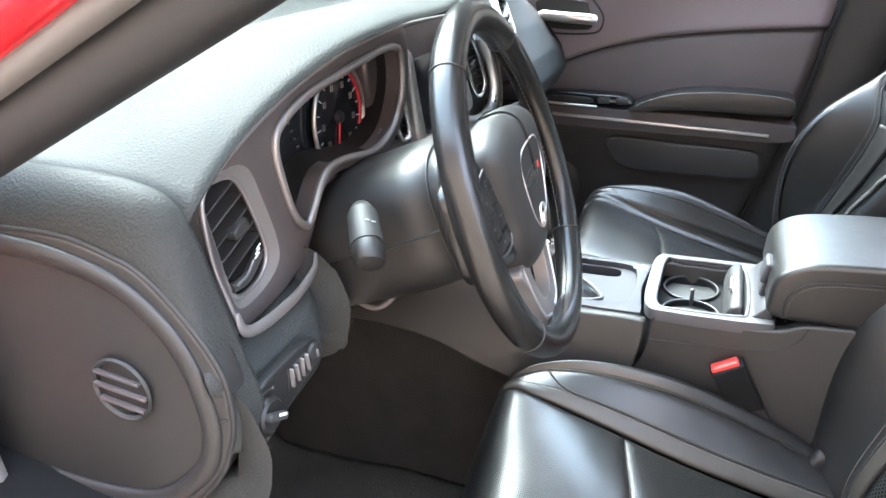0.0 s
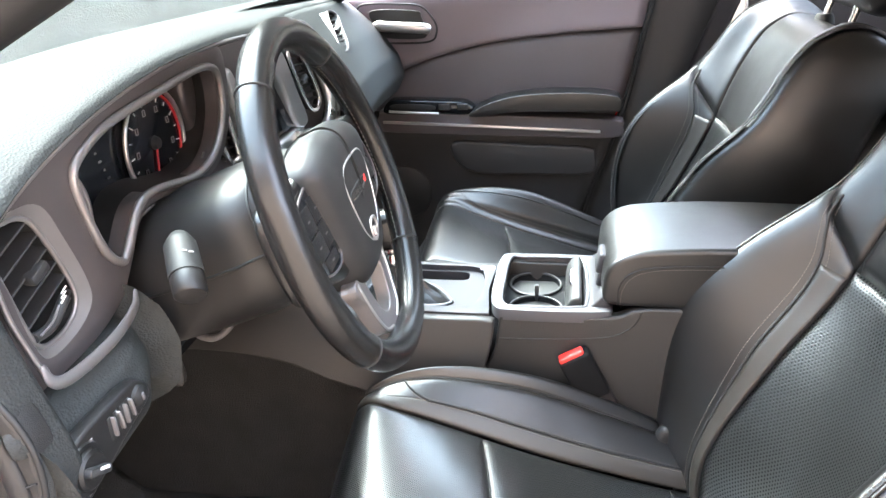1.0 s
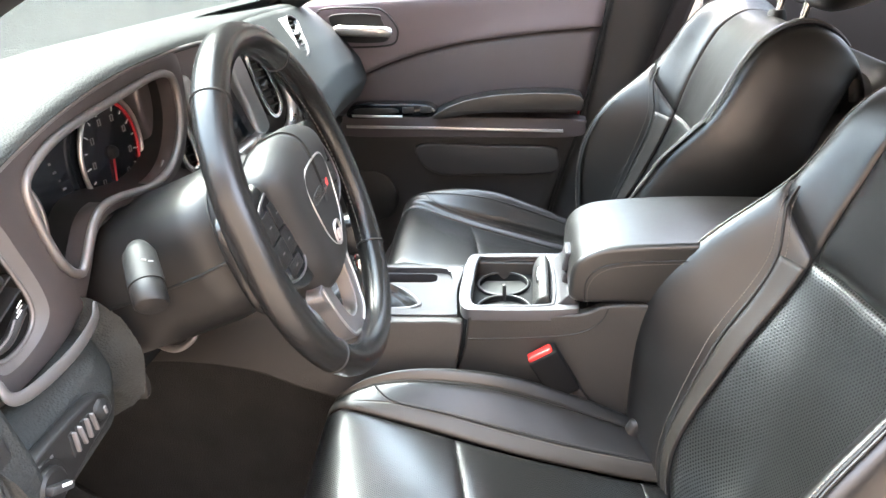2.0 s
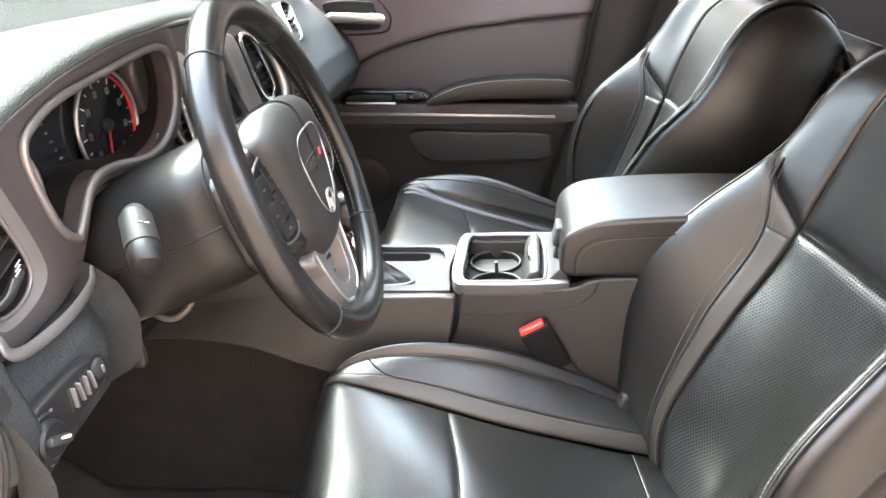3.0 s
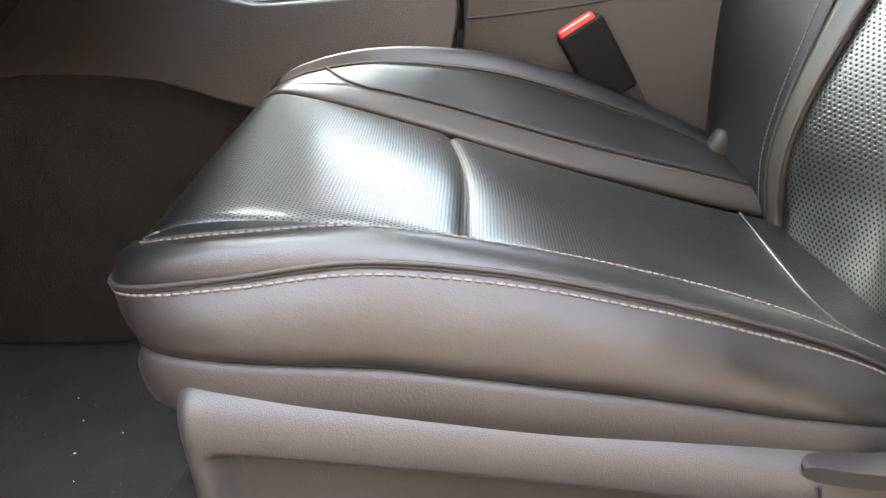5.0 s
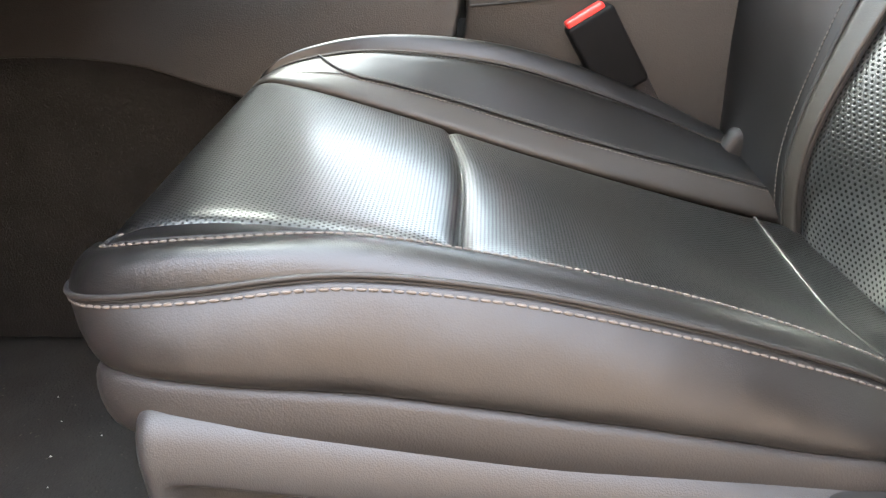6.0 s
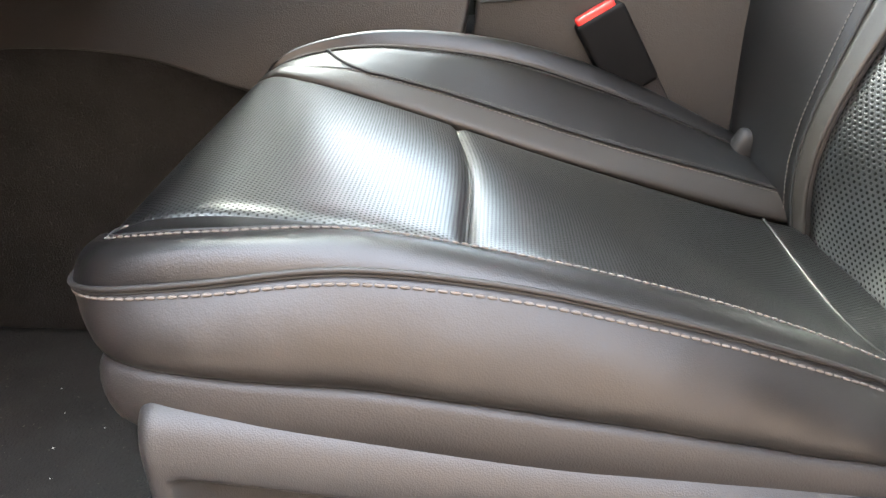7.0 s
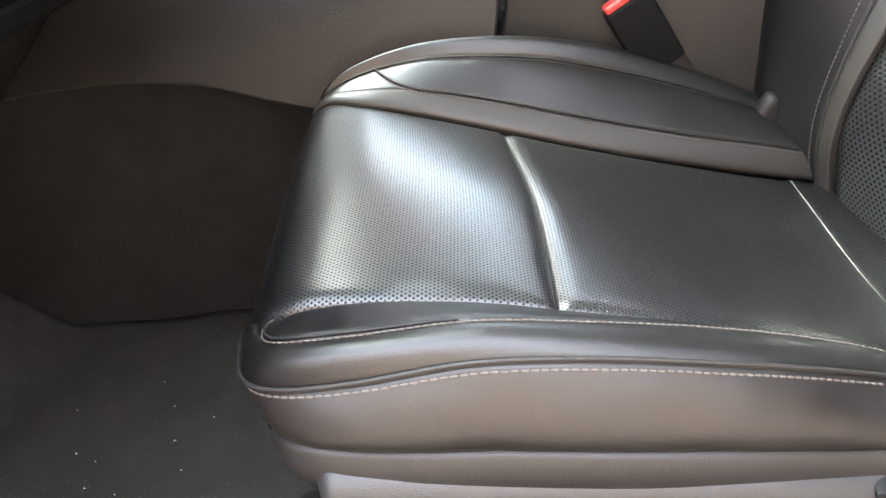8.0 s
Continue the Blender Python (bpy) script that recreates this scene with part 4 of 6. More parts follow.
def near_cushion(s):
    """Cushion of the seat in the open doorway, turned slightly towards the console."""
    I = np.linspace
    top = skin(TAB, CENTRE, INNER)

    def seat_mid(v):
        return 4.30 + 0.24 * v

    def seat_tail(v):
        return 0.5 + 0.06 * v
    sheet("front_insert", lambda u, v: top(seat_mid(v) + (10.8 - seat_mid(v)) * u, v), list(I(0, 0.06, 10)) + list(I(0.07, 1, 66)), I(0, 2, 44), LEATHER_PERF, s, "perforated black leather", puff=0.005, width=0.008, flip=True)
    sheet("rear_insert", lambda u, v: top(seat_tail(v) + (seat_mid(v) - seat_tail(v)) * u, v), list(I(0, 0.93, 56)) + list(I(0.94, 1, 10)), I(0, 2, 44), LEATHER_PERF, s, "perforated black leather", puff=0.005, width=0.008, edges="UvV", flip=True)
    sheet("tail_insert", lambda u, v: top(-0.9 + (seat_tail(v) + 0.9) * u, v), I(0, 1, 20), I(0, 2, 30), LEATHER_PERF, s, puff=0.004, width=0.008, edges="vV", flip=True)
    tube("tail_seam", [lifted(top, seat_tail(v), v, -0.0002) for v in I(0.05, 1.95, 50)], 0.0013, LEATHER, s)
    # inner bolster: plain strip, padded panel, rolled crest
    roll = skin(INNER, GROOVE, CREST, BROW, FLANK)
    sheet("inner_strip", roll, I(-0.4, 10.8, 110), I(0, 1, 10), STRIP, s, "smooth warm grey leather strip", puff=0.0022, width=0.004, edges="v", flip=True)
    sheet("inner_bolster", roll, I(-0.4, 10.8, 110), I(1, 2, 16), LEATHER, s, "smooth black leather bolster", puff=0.002, width=0.004, edges="V", flip=True, wrinkle=0.0004)
    sheet("inner_crest", roll, I(-0.4, 10.8, 100), I(2, 3, 8), LEATHER, s, puff=0.002, width=0.004, edges="v", flip=True)
    sheet("inner_side", roll, I(-0.4, 10.8, 90), I(3, 4, 12), LEATHER, s, puff=0.0, flip=True)
    groove = [(i, 1.0) for i in I(-0.2, 6.0, 70)] + [tuple(p) for p in spline([(6.05, 1.02), (6.3, 1.15), (6.5, 1.36), (6.66, 1.62), (6.8, 1.95)], 18)]
    tube("bolster_seam", [lifted(roll, i, v, -0.0004) for i, v in groove], 0.0013, BLACK, s)
    for dv in (-0.11, 0.07):
        stitches("bolster_stitching", [lifted(roll, i, v + dv, -0.0003) for i, v in groove], DARK_THREAD if dv > 0 else THREAD, s, 0.0040, 0.0030, 0.00045)
    tube("crest_piping", [lifted(roll, i, 2.0, 0.0002) for i in I(-0.3, 8.3, 120)], 0.0011, BLACK, s)
    stitches("crest_stitching", [lifted(roll, i, 1.91, -0.0003) for i in I(-0.3, 7.6, 140)], DARK_THREAD, s, 0.0040, 0.0030, 0.00045)
    # outer bolster roll, its tab and the side
    lip = skin(EDGE, SEAM, TABEND)

    def rolled(i, v):
        by = 0.0048 * math.sin(math.pi * min(1, max(0, v))) ** 0.8 * min(1, 0.3 + i / 3)
        return tuple(np.array(lip(i, v)) + by * (0.5 * outward(i) + np.array((0, 0, 0.86))))
    sheet("outer_bolster", rolled, I(-0.2, 9, 120), I(0, 1, 14), LEATHER, s, "creased black leather bolster roll", puff=0.0012, width=0.003, edges="V", flip=True, wrinkle=0.0002)
    sheet("front_tab", rolled, I(-0.2, 9, 110), I(1, 2, 12), LEATHER, s, "smooth leather tab beside the insert", puff=0.0022, width=0.004, edges="vVU", flip=True, wrinkle=0.0002)

    def side(i, v):
        p = (1 - v) * HEM(i) + v * EDGE(i)
        return tuple(p + outward(i) * (0.0085 - 0.0055 * min(1, max(0, (i - 6.2) / 1.5))) * math.sin(math.pi * v ** 0.85) ** 0.9)
    sheet("side_panel", side, I(-0.2, 9, 120), I(0, 1, 18), LEATHER_SIDE, s, "worn brownish black leather side", puff=0.0016, width=0.004, edges="v", flip=True, wrinkle=0.0005)
    tube("edge_piping", [EDGE(i) + outward(i) * 0.0007 + np.array((0, 0, 0.0012)) for i in I(-0.2, 9, 160)], 0.0014, SKIRT, s, "pale worn welt")
    tube("edge_groove", [EDGE(i) + outward(i) * 0.0004 - np.array((0, 0, 0.0010)) for i in I(-0.2, 9, 160)], 0.0010, BLACK, s)
    stitches("edge_stitching", [np.array(side(i, 0.925)) + outward(i) * 0.0003 for i in I(0.1, 8.9, 240)], THREAD, s, 0.0050, 0.0042, 0.0008)
    loop = [(i, 0.90) for i in I(0.2, 7.4, 220)] + [tuple(p) for p in spline([(7.5, 0.91), (8.0, 1.0), (8.3, 1.2), (8.42, 1.5), (8.3, 1.8), (8.0, 1.95)], 40)]
    stitches("seam_stitching", [np.array(rolled(i, v)) + np.array((0, 0, 0.0004)) for i, v in loop], THREAD, s, 0.0042, 0.0033, 0.00065)
    tube("tab_welt", [np.array(rolled(i, v + 0.13)) + np.array((0.0, 0, 0.0004)) for i, v in loop[150:-16]], 0.0009, BLACK, s)
    part("hinge_cover", block(0.034, 0.020, 0.040, 0.009, 4, pose(0.246, 0.258, 0.546, 0, 30, 8)), PLASTIC, s, "grey recliner cover")

    # skirt under the side, with a rounded front tip
    def skirt(i, v):
        r = 0.0165 * (math.sqrt(max(0.0, 1 - ((i - 7.5) / 0.85) ** 2)) if i > 7.5 else 1)
        p = HEM(i) + outward(i) * (0.0055 - 0.004 * (2 * v - 1) ** 2)
        return (p[0], p[1], p[2] - 0.014 + r * (2 * v - 1))
    sheet("skirt", skirt, list(I(0.6, 7.5, 60)) + list(I(7.55, 8.345, 16)), I(0, 1, 8), SKIRT, s, "soft dark skirt under the cushion", puff=0.001, width=0.003, flip=True)


cover_y = keyed([(-.11, -.168), (0, -.159), (.1, -.144), (.2, -.126), (.25, -.116), (.36, -.095)])
cover_z = keyed([(-.11, .581), (-.05, .5735), (0, .5645), (.05, .5535), (.1, .5405), (.15, .5265), (.2, .5115), (.25, .500), (.36, .478)])
COVER = spline([(.022, -.006), (.004, .0), (-.008, -.001), (-.016, -.006), (-.021, -.014), (-.0225, -.024), (-.021, -.0295), (-.0125, -.033), (-.009, -.040), (-.008, -.08), (-.008, -.13)], 44)


def cover_skin(x, k):
    """The seat base cover: a rounded top band over a sunken side, rounded off at its front end."""
    dy, dz = COVER[int(k)]
    f = math.sqrt(max(0.0, 1 - (max(0, -0.084 - x) / 0.0165) ** 2))
    if dz < -0.024 and x < -0.070:
        dy += (-0.0225 - dy) * min(1, (-0.070 - x) / 0.010)
    return (x, cover_y(x) + 0.022 + (dy - 0.022) * f, cover_z(x) + dz - 0.016 * (1 - f) * min(1, max(0, 1 + dz / 0.05)))


def car_seat(name, dx, dy, label, driver):
    s = thing(name, (0.08 + dx, 0.045 + dy, 0.33), label, "car seat", "front seats")

    def cu(i, v):
        x, y, z = cushion(i, v)
        return (x + dx, y + dy, z)

    def ba(i, v):
        x, y, z = (near_back if driver else backrest)(i, v)
        return (x + dx, y + dy, z)
    I = np.linspace
    if driver:
        near_cushion(s)
    else:
        far_cushion(s, cu, dx, dy)
    # backrest
    sheet("back_insert", ba, I(0.0, 3.3, 50), I(-1, 1, 36), PERF_BACK, s, "perforated black leather", puff=0.005, width=0.010, flip=False, wrinkle=0.0)
    sheet("upper_back", ba, I(3.3, 10, 50), I(-1, 1, 30), LEATHER, s, "smooth leather shoulder panel", puff=0.005, width=0.009, flip=False, wrinkle=0.0)
    for sg, word in ((1, "inner"), (-1, "outer")):
        def bol(u, w, sg=sg):
            return ba(u * (3.3 + 0.75 * (w - 1)) / 3.3, sg * w)

        def wing(u, w, sg=sg):
            a = 3.3 + 0.75 * (w - 1)
            return ba(a + (8.6 - a) * u, sg * w)
        fl = sg < 0
        sheet("back_bolster", bol, I(0.05, 3.3, 50), I(1, 2, 22), LEATHER, s, "smooth black leather bolster", puff=0.004, width=0.007, flip=fl, wrinkle=0.0)
        band = keyed([(0.05, 1.13), (1.2, 1.15), (2.0, 1.185), (2.7, 1.215), (3.25, 1.28)])
        sheet("back_strip", lambda u, w, sg=sg: lifted(ba, u, sg * (1.012 + (band(u) - 1.02) * w), 0.0014), I(0.1, 3.2, 50), I(0, 1, 6), STRIP, s, "smooth warm grey leather strip", puff=0.0005, width=0.002, lip=0.0025, flip=fl)
        sheet("back_wing", wing, I(0, 1, 36), I(1, 2, 16), LEATHER, s, puff=0.004, width=0.007, flip=fl, wrinkle=0.0)
        sheet("back_side", lambda u, w, sg=sg: ba(u, sg * w), I(0.0, 9.6, 60), I(2, 3, 14), LEATHER, s, "dark leather seat side", puff=0.003, width=0.006, flip=fl)
        lift = 0.0006
        tube("back_piping", [lifted(ba, i, sg * 2.0, lift) for i in I(0.1, 8.4, 110)], 0.0014, LEATHER, s)
        stitches("back_stitching", [lifted(ba, i, sg * 1.93, lift) for i in I(0.1, 8.2, 160)], THREAD, s, 0.0052, 0.0040, 0.0008)
        tube("back_seam", [lifted(ba, i, sg * 1.965, 0.0) for i in I(0.1, 8.3, 110)], 0.0012, BLACK, s)
        pth = [(i, v) for i, v in spline([(0.25, 1.14), (1.2, 1.15), (2.0, 1.19), (2.7, 1.22), (3.19, 1.28), (3.5, 1.42), (3.69, 1.54), (3.92, 1.62)], 60)]
        tube("bolster_seam", [lifted(ba, i, sg * v, 0.0002) for i, v in pth], 0.0020, BLACK, s)
        for dv in (-0.06, 0.06):
            stitches("bolster_stitching", [lifted(ba, i, sg * (v + dv), lift) for i, v in pth], THREAD, s, 0.0044, 0.0032, 0.00055)
    by = 0.085 if driver else 0
    sheet("back_shell", lambda u, v: (0.655 + dx - 0.34 * (1.0 - u) * 0.62, 0.045 + by + dy + v, u), I(0.45, 0.99, 14), I(-0.215, 0.215, 10), PLASTIC, s, "plain dark back cover", puff=0.01, width=0.03)
    # head restraint on two posts
    for k in (-1, 1):
        tube("headrest_post", [(0.572 + dx, 0.045 + by + dy + 0.065 * k, 1.01), (0.59 + dx, 0.045 + by + dy + 0.065 * k, 1.10)], 0.0065, CHROME, s, sides=12)
        part("post_collar", lathe([(0.0, 0.012), (0.013, 0.011), (0.016, 0.004), (0.018, -0.006)], pose(0.575 + dx, 0.045 + by + dy + 0.065 * k, 1.030), 20), BLACK, s)
    hr = block(0.115, 0.29, 0.20, 0.04, 5, pose(0.612 + dx, 0.045 + by + dy, 1.158, 0, -12, 0))
    part("headrest", hr, LEATHER, s, "padded black headrest")
    # base
    part("seat_pan", prism(rounded([(-0.08, 0.52), (-0.06, 0.46), (0.30, 0.38), (0.34, 0.41), (0.30, 0.43), (0.0, 0.53)], 40), "y", -0.09 + dy, 0.235 + dy, 0.01, 2) if driver else
         prism([(x + dx, z) for x, z in rounded([(-0.15, 0.53), (-0.14, 0.46), (0.30, 0.40), (0.34, 0.46), (0.30, 0.50), (0.0, 0.56)], 40)], "y", -0.13 + dy, 0.235 + dy, 0.01, 2), BLACK, s)
    for k in (-0.10, 0.19):
        part("seat_rail", block(0.50, 0.03, 0.12, 0.006, 2, pose(0.09 + dx, k + dy, 0.395)), BLACK, s)
    return s


driver_seat = car_seat("driver_seat", 0.0, 0.0, "black leather bucket seat with perforated inserts and pale stitching", True)
passenger_seat = car_seat("passenger_seat", -0.032, 0.73, "matching black leather seat beside the closed door", False)

# outer skirt and adjuster cover of the near seat
cover = sheet("adjuster_cover", cover_skin, list(np.linspace(-0.1004, -0.068, 16)) + list(np.linspace(-0.062, 0.275, 60)), range(44), PLASTIC_GREY, driver_seat, "scuffed grey plastic seat base cover", puff=0, lip=0.002, flip=False)
part("cover_slot", prism(rounded([(0.200, 0.5085), (0.222, 0.5055), (0.262, 0.4995), (0.268, 0.491), (0.235, 0.4945), (0.204, 0.5000)], 30), "y", -0.146, -0.130, 0), BLACK, cover)
part("cover_rear", prism(rounded([(0.268, 0.47), (0.270, 0.50), (0.286, 0.522), (0.345, 0.542), (0.42, 0.56), (0.43, 0.50), (0.42, 0.42), (0.28, 0.42)], 40), "y", -0.148, -0.11, 0.008, 4), PLASTIC_GREY, cover)
tube("cover_joint", [(0.206, -0.1475, 0.498), (0.214, -0.1475, 0.44)], 0.0010, BLACK, cover)

# seat belt of the near seat
belt = thing("seat_belt", (0.25, -0.2, 0.56), "brown-black lap belt webbing with a stitched loop", "seat belt", "seat belts")
bl = spline([(0.252, -0.143, 0.500), (0.258, -0.156, 0.536), (0.266, -0.180, 0.592), (0.284, -0.199, 0.650), (0.306, -0.206, 0.700), (0.341, -0.208, 0.765), (0.40, -0.21, 0.87), (0.48, -0.23, 1.0), (0.60, -0.25, 1.22)], 40)
sheet("webbing", lambda u, v: (bl[int(u)][0] + 0.050 * (v - 0.5) * min(1, 0.45 + 0.07 * u), bl[int(u)][1] + 0.004 * math.sin(u * 0.4 + v * 2), bl[int(u)][2] - 0.026 * (v - 0.5) * min(1, 0.45 + 0.07 * u)), range(40), np.linspace(0, 1, 7), WEB, belt, puff=0, lip=0.0018)
sheet("stitched_loop", lambda u, v: (bl[int(u)][0] + 0.052 * (v - 0.5) - 0.001, bl[int(u)][1] - 0.004, bl[int(u)][2] - 0.027 * (v - 0.5)), range(18, 26), np.linspace(0, 1, 7), WEB, belt, "doubled webbing with stitching", puff=0, lip=0.002)
tongue = thing("belt_tongue", (0.322, -0.222, 0.73), "pale metal seat belt tongue hanging on the webbing", "seat belt")
part("tongue_grip", prism(rounded([(0.2965, 0.774), (0.2965, 0.786), (0.301, 0.7915), (0.325, 0.785), (0.351, 0.778), (0.356, 0.773), (0.356, 0.759), (0.351, 0.7545), (0.325, 0.760), (0.300, 0.768)], 30), "y", -0.226, -0.212, 0.003, 3), PLASTIC, tongue)
part("tongue_blade", prism(rounded([(0.314, 0.762), (0.334, 0.756), (0.343, 0.722), (0.339, 0.717), (0.321, 0.722), (0.318, 0.727)], 30), "y", -0.221, -0.218, 0.0008, 1,
     holes=[rounded([(0.3190, 0.750), (0.3330, 0.745), (0.3385, 0.725), (0.3235, 0.728)], 16)]), BEZEL, tongue)

# buckle beside the console
buckle = thing("belt_buckle", (0.14, 0.275, 0.59), "black seat belt buckle with a red release button", "buckle")
BM = Matrix.Translation((0.131, 0.270, 0.637)) @ pose(0, 0, 0, 0, -27, 8)
part("housing", block(0.044, 0.026, 0.075, 0.004, 3, BM), WELL, buckle)
part("release_button", block(0.036, 0.016, 0.014, 0.003, 3, BM @ pose(-0.002, -0.002, 0.036)), RED, buckle, "red press button")
part("stalk_sleeve", block(0.040, 0.018, 0.09, 0.004, 2, BM @ pose(0.002, 0.0, -0.075)), WEB, buckle)

# the open near door, standing out from the front pillar
DM = Matrix.Translation((-0.60, -0.36, 0)) @ Matrix.Rotation(radians(-90), 4, 'Z')
near_door = thing("door_2", (-0.60, -0.36, 0.35), "open front door standing out beside the seat", "door", kind="structure")
dskin = prism(rounded([(0.02, 0.34), (0.02, 0.70), (0.03, 1.00), (0.10, 1.04), (0.60, 1.07), (1.02, 1.07), (1.06, 0.98), (1.02, 0.60), (0.92, 0.36), (0.50, 0.32)], 60), "y", -0.05, 0.05, 0.015, 3)
bmesh.ops.transform(dskin, matrix=DM, verts=dskin.verts)
part("door_panel", dskin, DOORSKIN, near_door)
dsk = prism(rounded([(0.01, 0.32), (0.01, 0.70), (0.02, 1.02), (0.10, 1.06), (0.60, 1.09), (1.05, 1.09), (1.09, 0.98), (1.05, 0.60), (0.94, 0.34), (0.50, 0.30)], 60), "y", -0.09, -0.055, 0.015, 3)
bmesh.ops.transform(dsk, matrix=DM, verts=dsk.verts)
part("outer_skin", dsk, PAINT, near_door, "red outer door skin")

# ---------------------------------------------------------------- dashboard
dash = thing("dashboard", (-0.45, 0.37, 0.8), "dark soft-skinned dashboard with satin trim and round gauges", "dashboard")
brow_z = keyed([(-0.26, 1.025), (-0.222, 1.046), (-0.175, 1.068), (-0.08, 1.097), (0.03, 1.115), (0.17, 1.120), (0.36, 1.110), (0.60, 1.095), (0.98, 1.075), (1.08, 1.07)])
brow_x = keyed([(-0.28, -0.280), (-0.2, -0.286), (0.0, -0.288), (0.2, -0.290), (0.40, -0.315), (0.60, -0.368), (0.78, -0.398), (0.98, -0.41), (1.08, -0.41)])
PADY = list(np.linspace(-0.236, -0.05, 10)) + list(np.linspace(-0.01, 1.085, 36))
END = [(-.98, 1.015), (-.70, 1.050), (-.50, 1.064), (-.40, 1.064), (-.335, 1.060), (-.298, 1.049), (-.280, 1.022), (-.268, .980), (-.254, .930), (-.243, .885), (-.247, .850)]
GAP = [(-.98, .985), (-.70, 1.010), (-.50, 1.022), (-.436, 1.023), (-.374, 1.023), (-.33, 1.012), (-.303, .999), (-.270, .962), (-.2505, .925), (-.2485, .885), (-.257, .855)]


def pad_top(u, y):
    bx, bz = brow_x(y), brow_z(y)
    f = min(1, max(0, (y + 0.236) / 0.20))
    f = f * f * (3 - 2 * f)
    prof = [(-0.98, 1.015 + 0.03 * f), (-0.80, 1.040 + 0.035 * f), (-0.60, 1.058 + 0.040 * f), (-0.45, 1.064 + f * (0.5 * (bz + 1.112) - 1.064)), (bx - 0.06, bz + 0.004 + 0.006 * (1 - f)), (bx - 0.012, bz), (bx, bz - 0.008)]
    i = min(int(u), 5)
    f = u - i
    a, b, c, d = prof[max(i - 1, 0)], prof[i], prof[i + 1], prof[min(i + 2, 6)]
    x, z = (0.5 * (2 * b[q] + (c[q] - a[q]) * f + (2 * a[q] - 5 * b[q] + 4 * c[q] - d[q]) * f * f + (3 * b[q] - a[q] - 3 * c[q] + d[q]) * f ** 3) for q in (0, 1))
    return (x, y, z)


sheet("top_pad", pad_top, np.linspace(0, 6, 70), PADY, DASH, dash, "pebbled soft dash top", puff=0, lip=0.010)
ENDC, GAPC = spline(END, 101), spline(GAP, 101)


def end_skin(u, a):
    """The rounded outer end of the dash: its side profile rolled in over a quarter turn to the gap round the end cap."""
    p, g = on_curve(ENDC, u)[0], on_curve(GAPC, u)[0]
    q = p + (g - p) * (1 - math.sin(a))
    return (q[0], -0.235 - 0.033 * math.cos(a), q[1])


sheet("end_skin", end_skin, np.linspace(0, 1, 70), np.linspace(0, math.pi / 2, 14), DASH, dash, "pebbled skin round the dash end", puff=0, lip=0.012)

# satin fascia with openings for gauges and outer vent
CLUSTER = rounded([(-.104, 1.050), (-.089, 1.065), (-.043, 1.079), (.047, 1.087), (.120, 1.092), (.159, 1.089), (.174, 1.074), (.170, 1.035), (.138, .999), (.085, .988), (.008, 1.0005), (-.028, .995), (-.058, .965), (-.070, .960), (-.088, .979), (-.101, 1.02)], 80)
VENT = rounded([(-.203, 1.037), (-.181, 1.043), (-.158, 1.036), (-.143, 1.007), (-.130, .968), (-.133, .949), (-.150, .938), (-.175, .937), (-.187, .950), (-.196, .990)], 50)
VB = rounded([(-.206, 1.041), (-.178, 1.050), (-.146, 1.043), (-.130, 1.008), (-.117, .966), (-.120, .944), (-.146, .931), (-.180, .929), (-.192, .947), (-.199, .990)], 50)
OUTER = rounded([(-.214, 1.034), (-.197, 1.049), (-.15, 1.069), (-.07, 1.091), (.03, 1.105), (.12, 1.110), (.19, 1.106), (.198, 1.06), (.185, 1.02), (.150, .986), (.088, .976), (.010, .989), (-.024, .983), (-.050, .955), (-.064, .940), (-.078, .928), (-.12, .914), (-.185, .910), (-.203, .920), (-.211, .985)], 110)
fas = part("fascia", prism(OUTER, "x", -0.312, -0.2925, 0.002, 2, holes=[CLUSTER, VB]), SATIN, dash, "satin grey trim round gauges and vent")
tube("fascia_upper_edge", [(-0.2905, y, brow_z(y) - 0.0105) for y in np.linspace(-0.206, 0.40, 60)], 0.0024, BEZEL, dash, "pale trim line under the dash top")
tube("fascia_side_edge", spline([(-.2905, -.203, 1.046), (-.2895, -.212, 1.030), (-.289, -.211, .985), (-.285, -.206, .950), (-.282, -.202, .930)], 24), 0.0022, BEZEL, dash)
tube("fascia_lower_edge", spline([(-.281, -.203, .938), (-.279, -.201, .923), (-.277, -.188, .9155), (-.276, -.156, .913), (-.276, -.117, .915), (-.278, -.085, .923), (-.282, -.073, .934)], 44), 0.0062, BEZEL, dash, "bright lower trim edge", sides=12, flat=0.5, up=(1, 0, 0), radii=[0.0020 + 0.0040 * math.sin(math.pi * k / 43) ** 0.5 for k in range(44)])
vv = [(-0.2925, y, z) for y, z in VB] + [(-0.2985, y, z) for y, z in VENT]
solid("vent_bevel", vv, [(i, (i + 1) % 50, 50 + (i + 1) % 50, 50 + i) for i in range(50)], BEZEL, dash, "pale bevel round the vent")
tube("cluster_bezel", [(-0.291, y, z) for y, z in CLUSTER], 0.0042, BEZEL, dash, "pale satin lip round the gauges", closed=True, sides=10)
tube("vent_bezel", [(-0.2975, y, z) for y, z in VENT], 0.0022, BEZEL, dash, "pale satin lip round the vent", closed=True, sides=10)


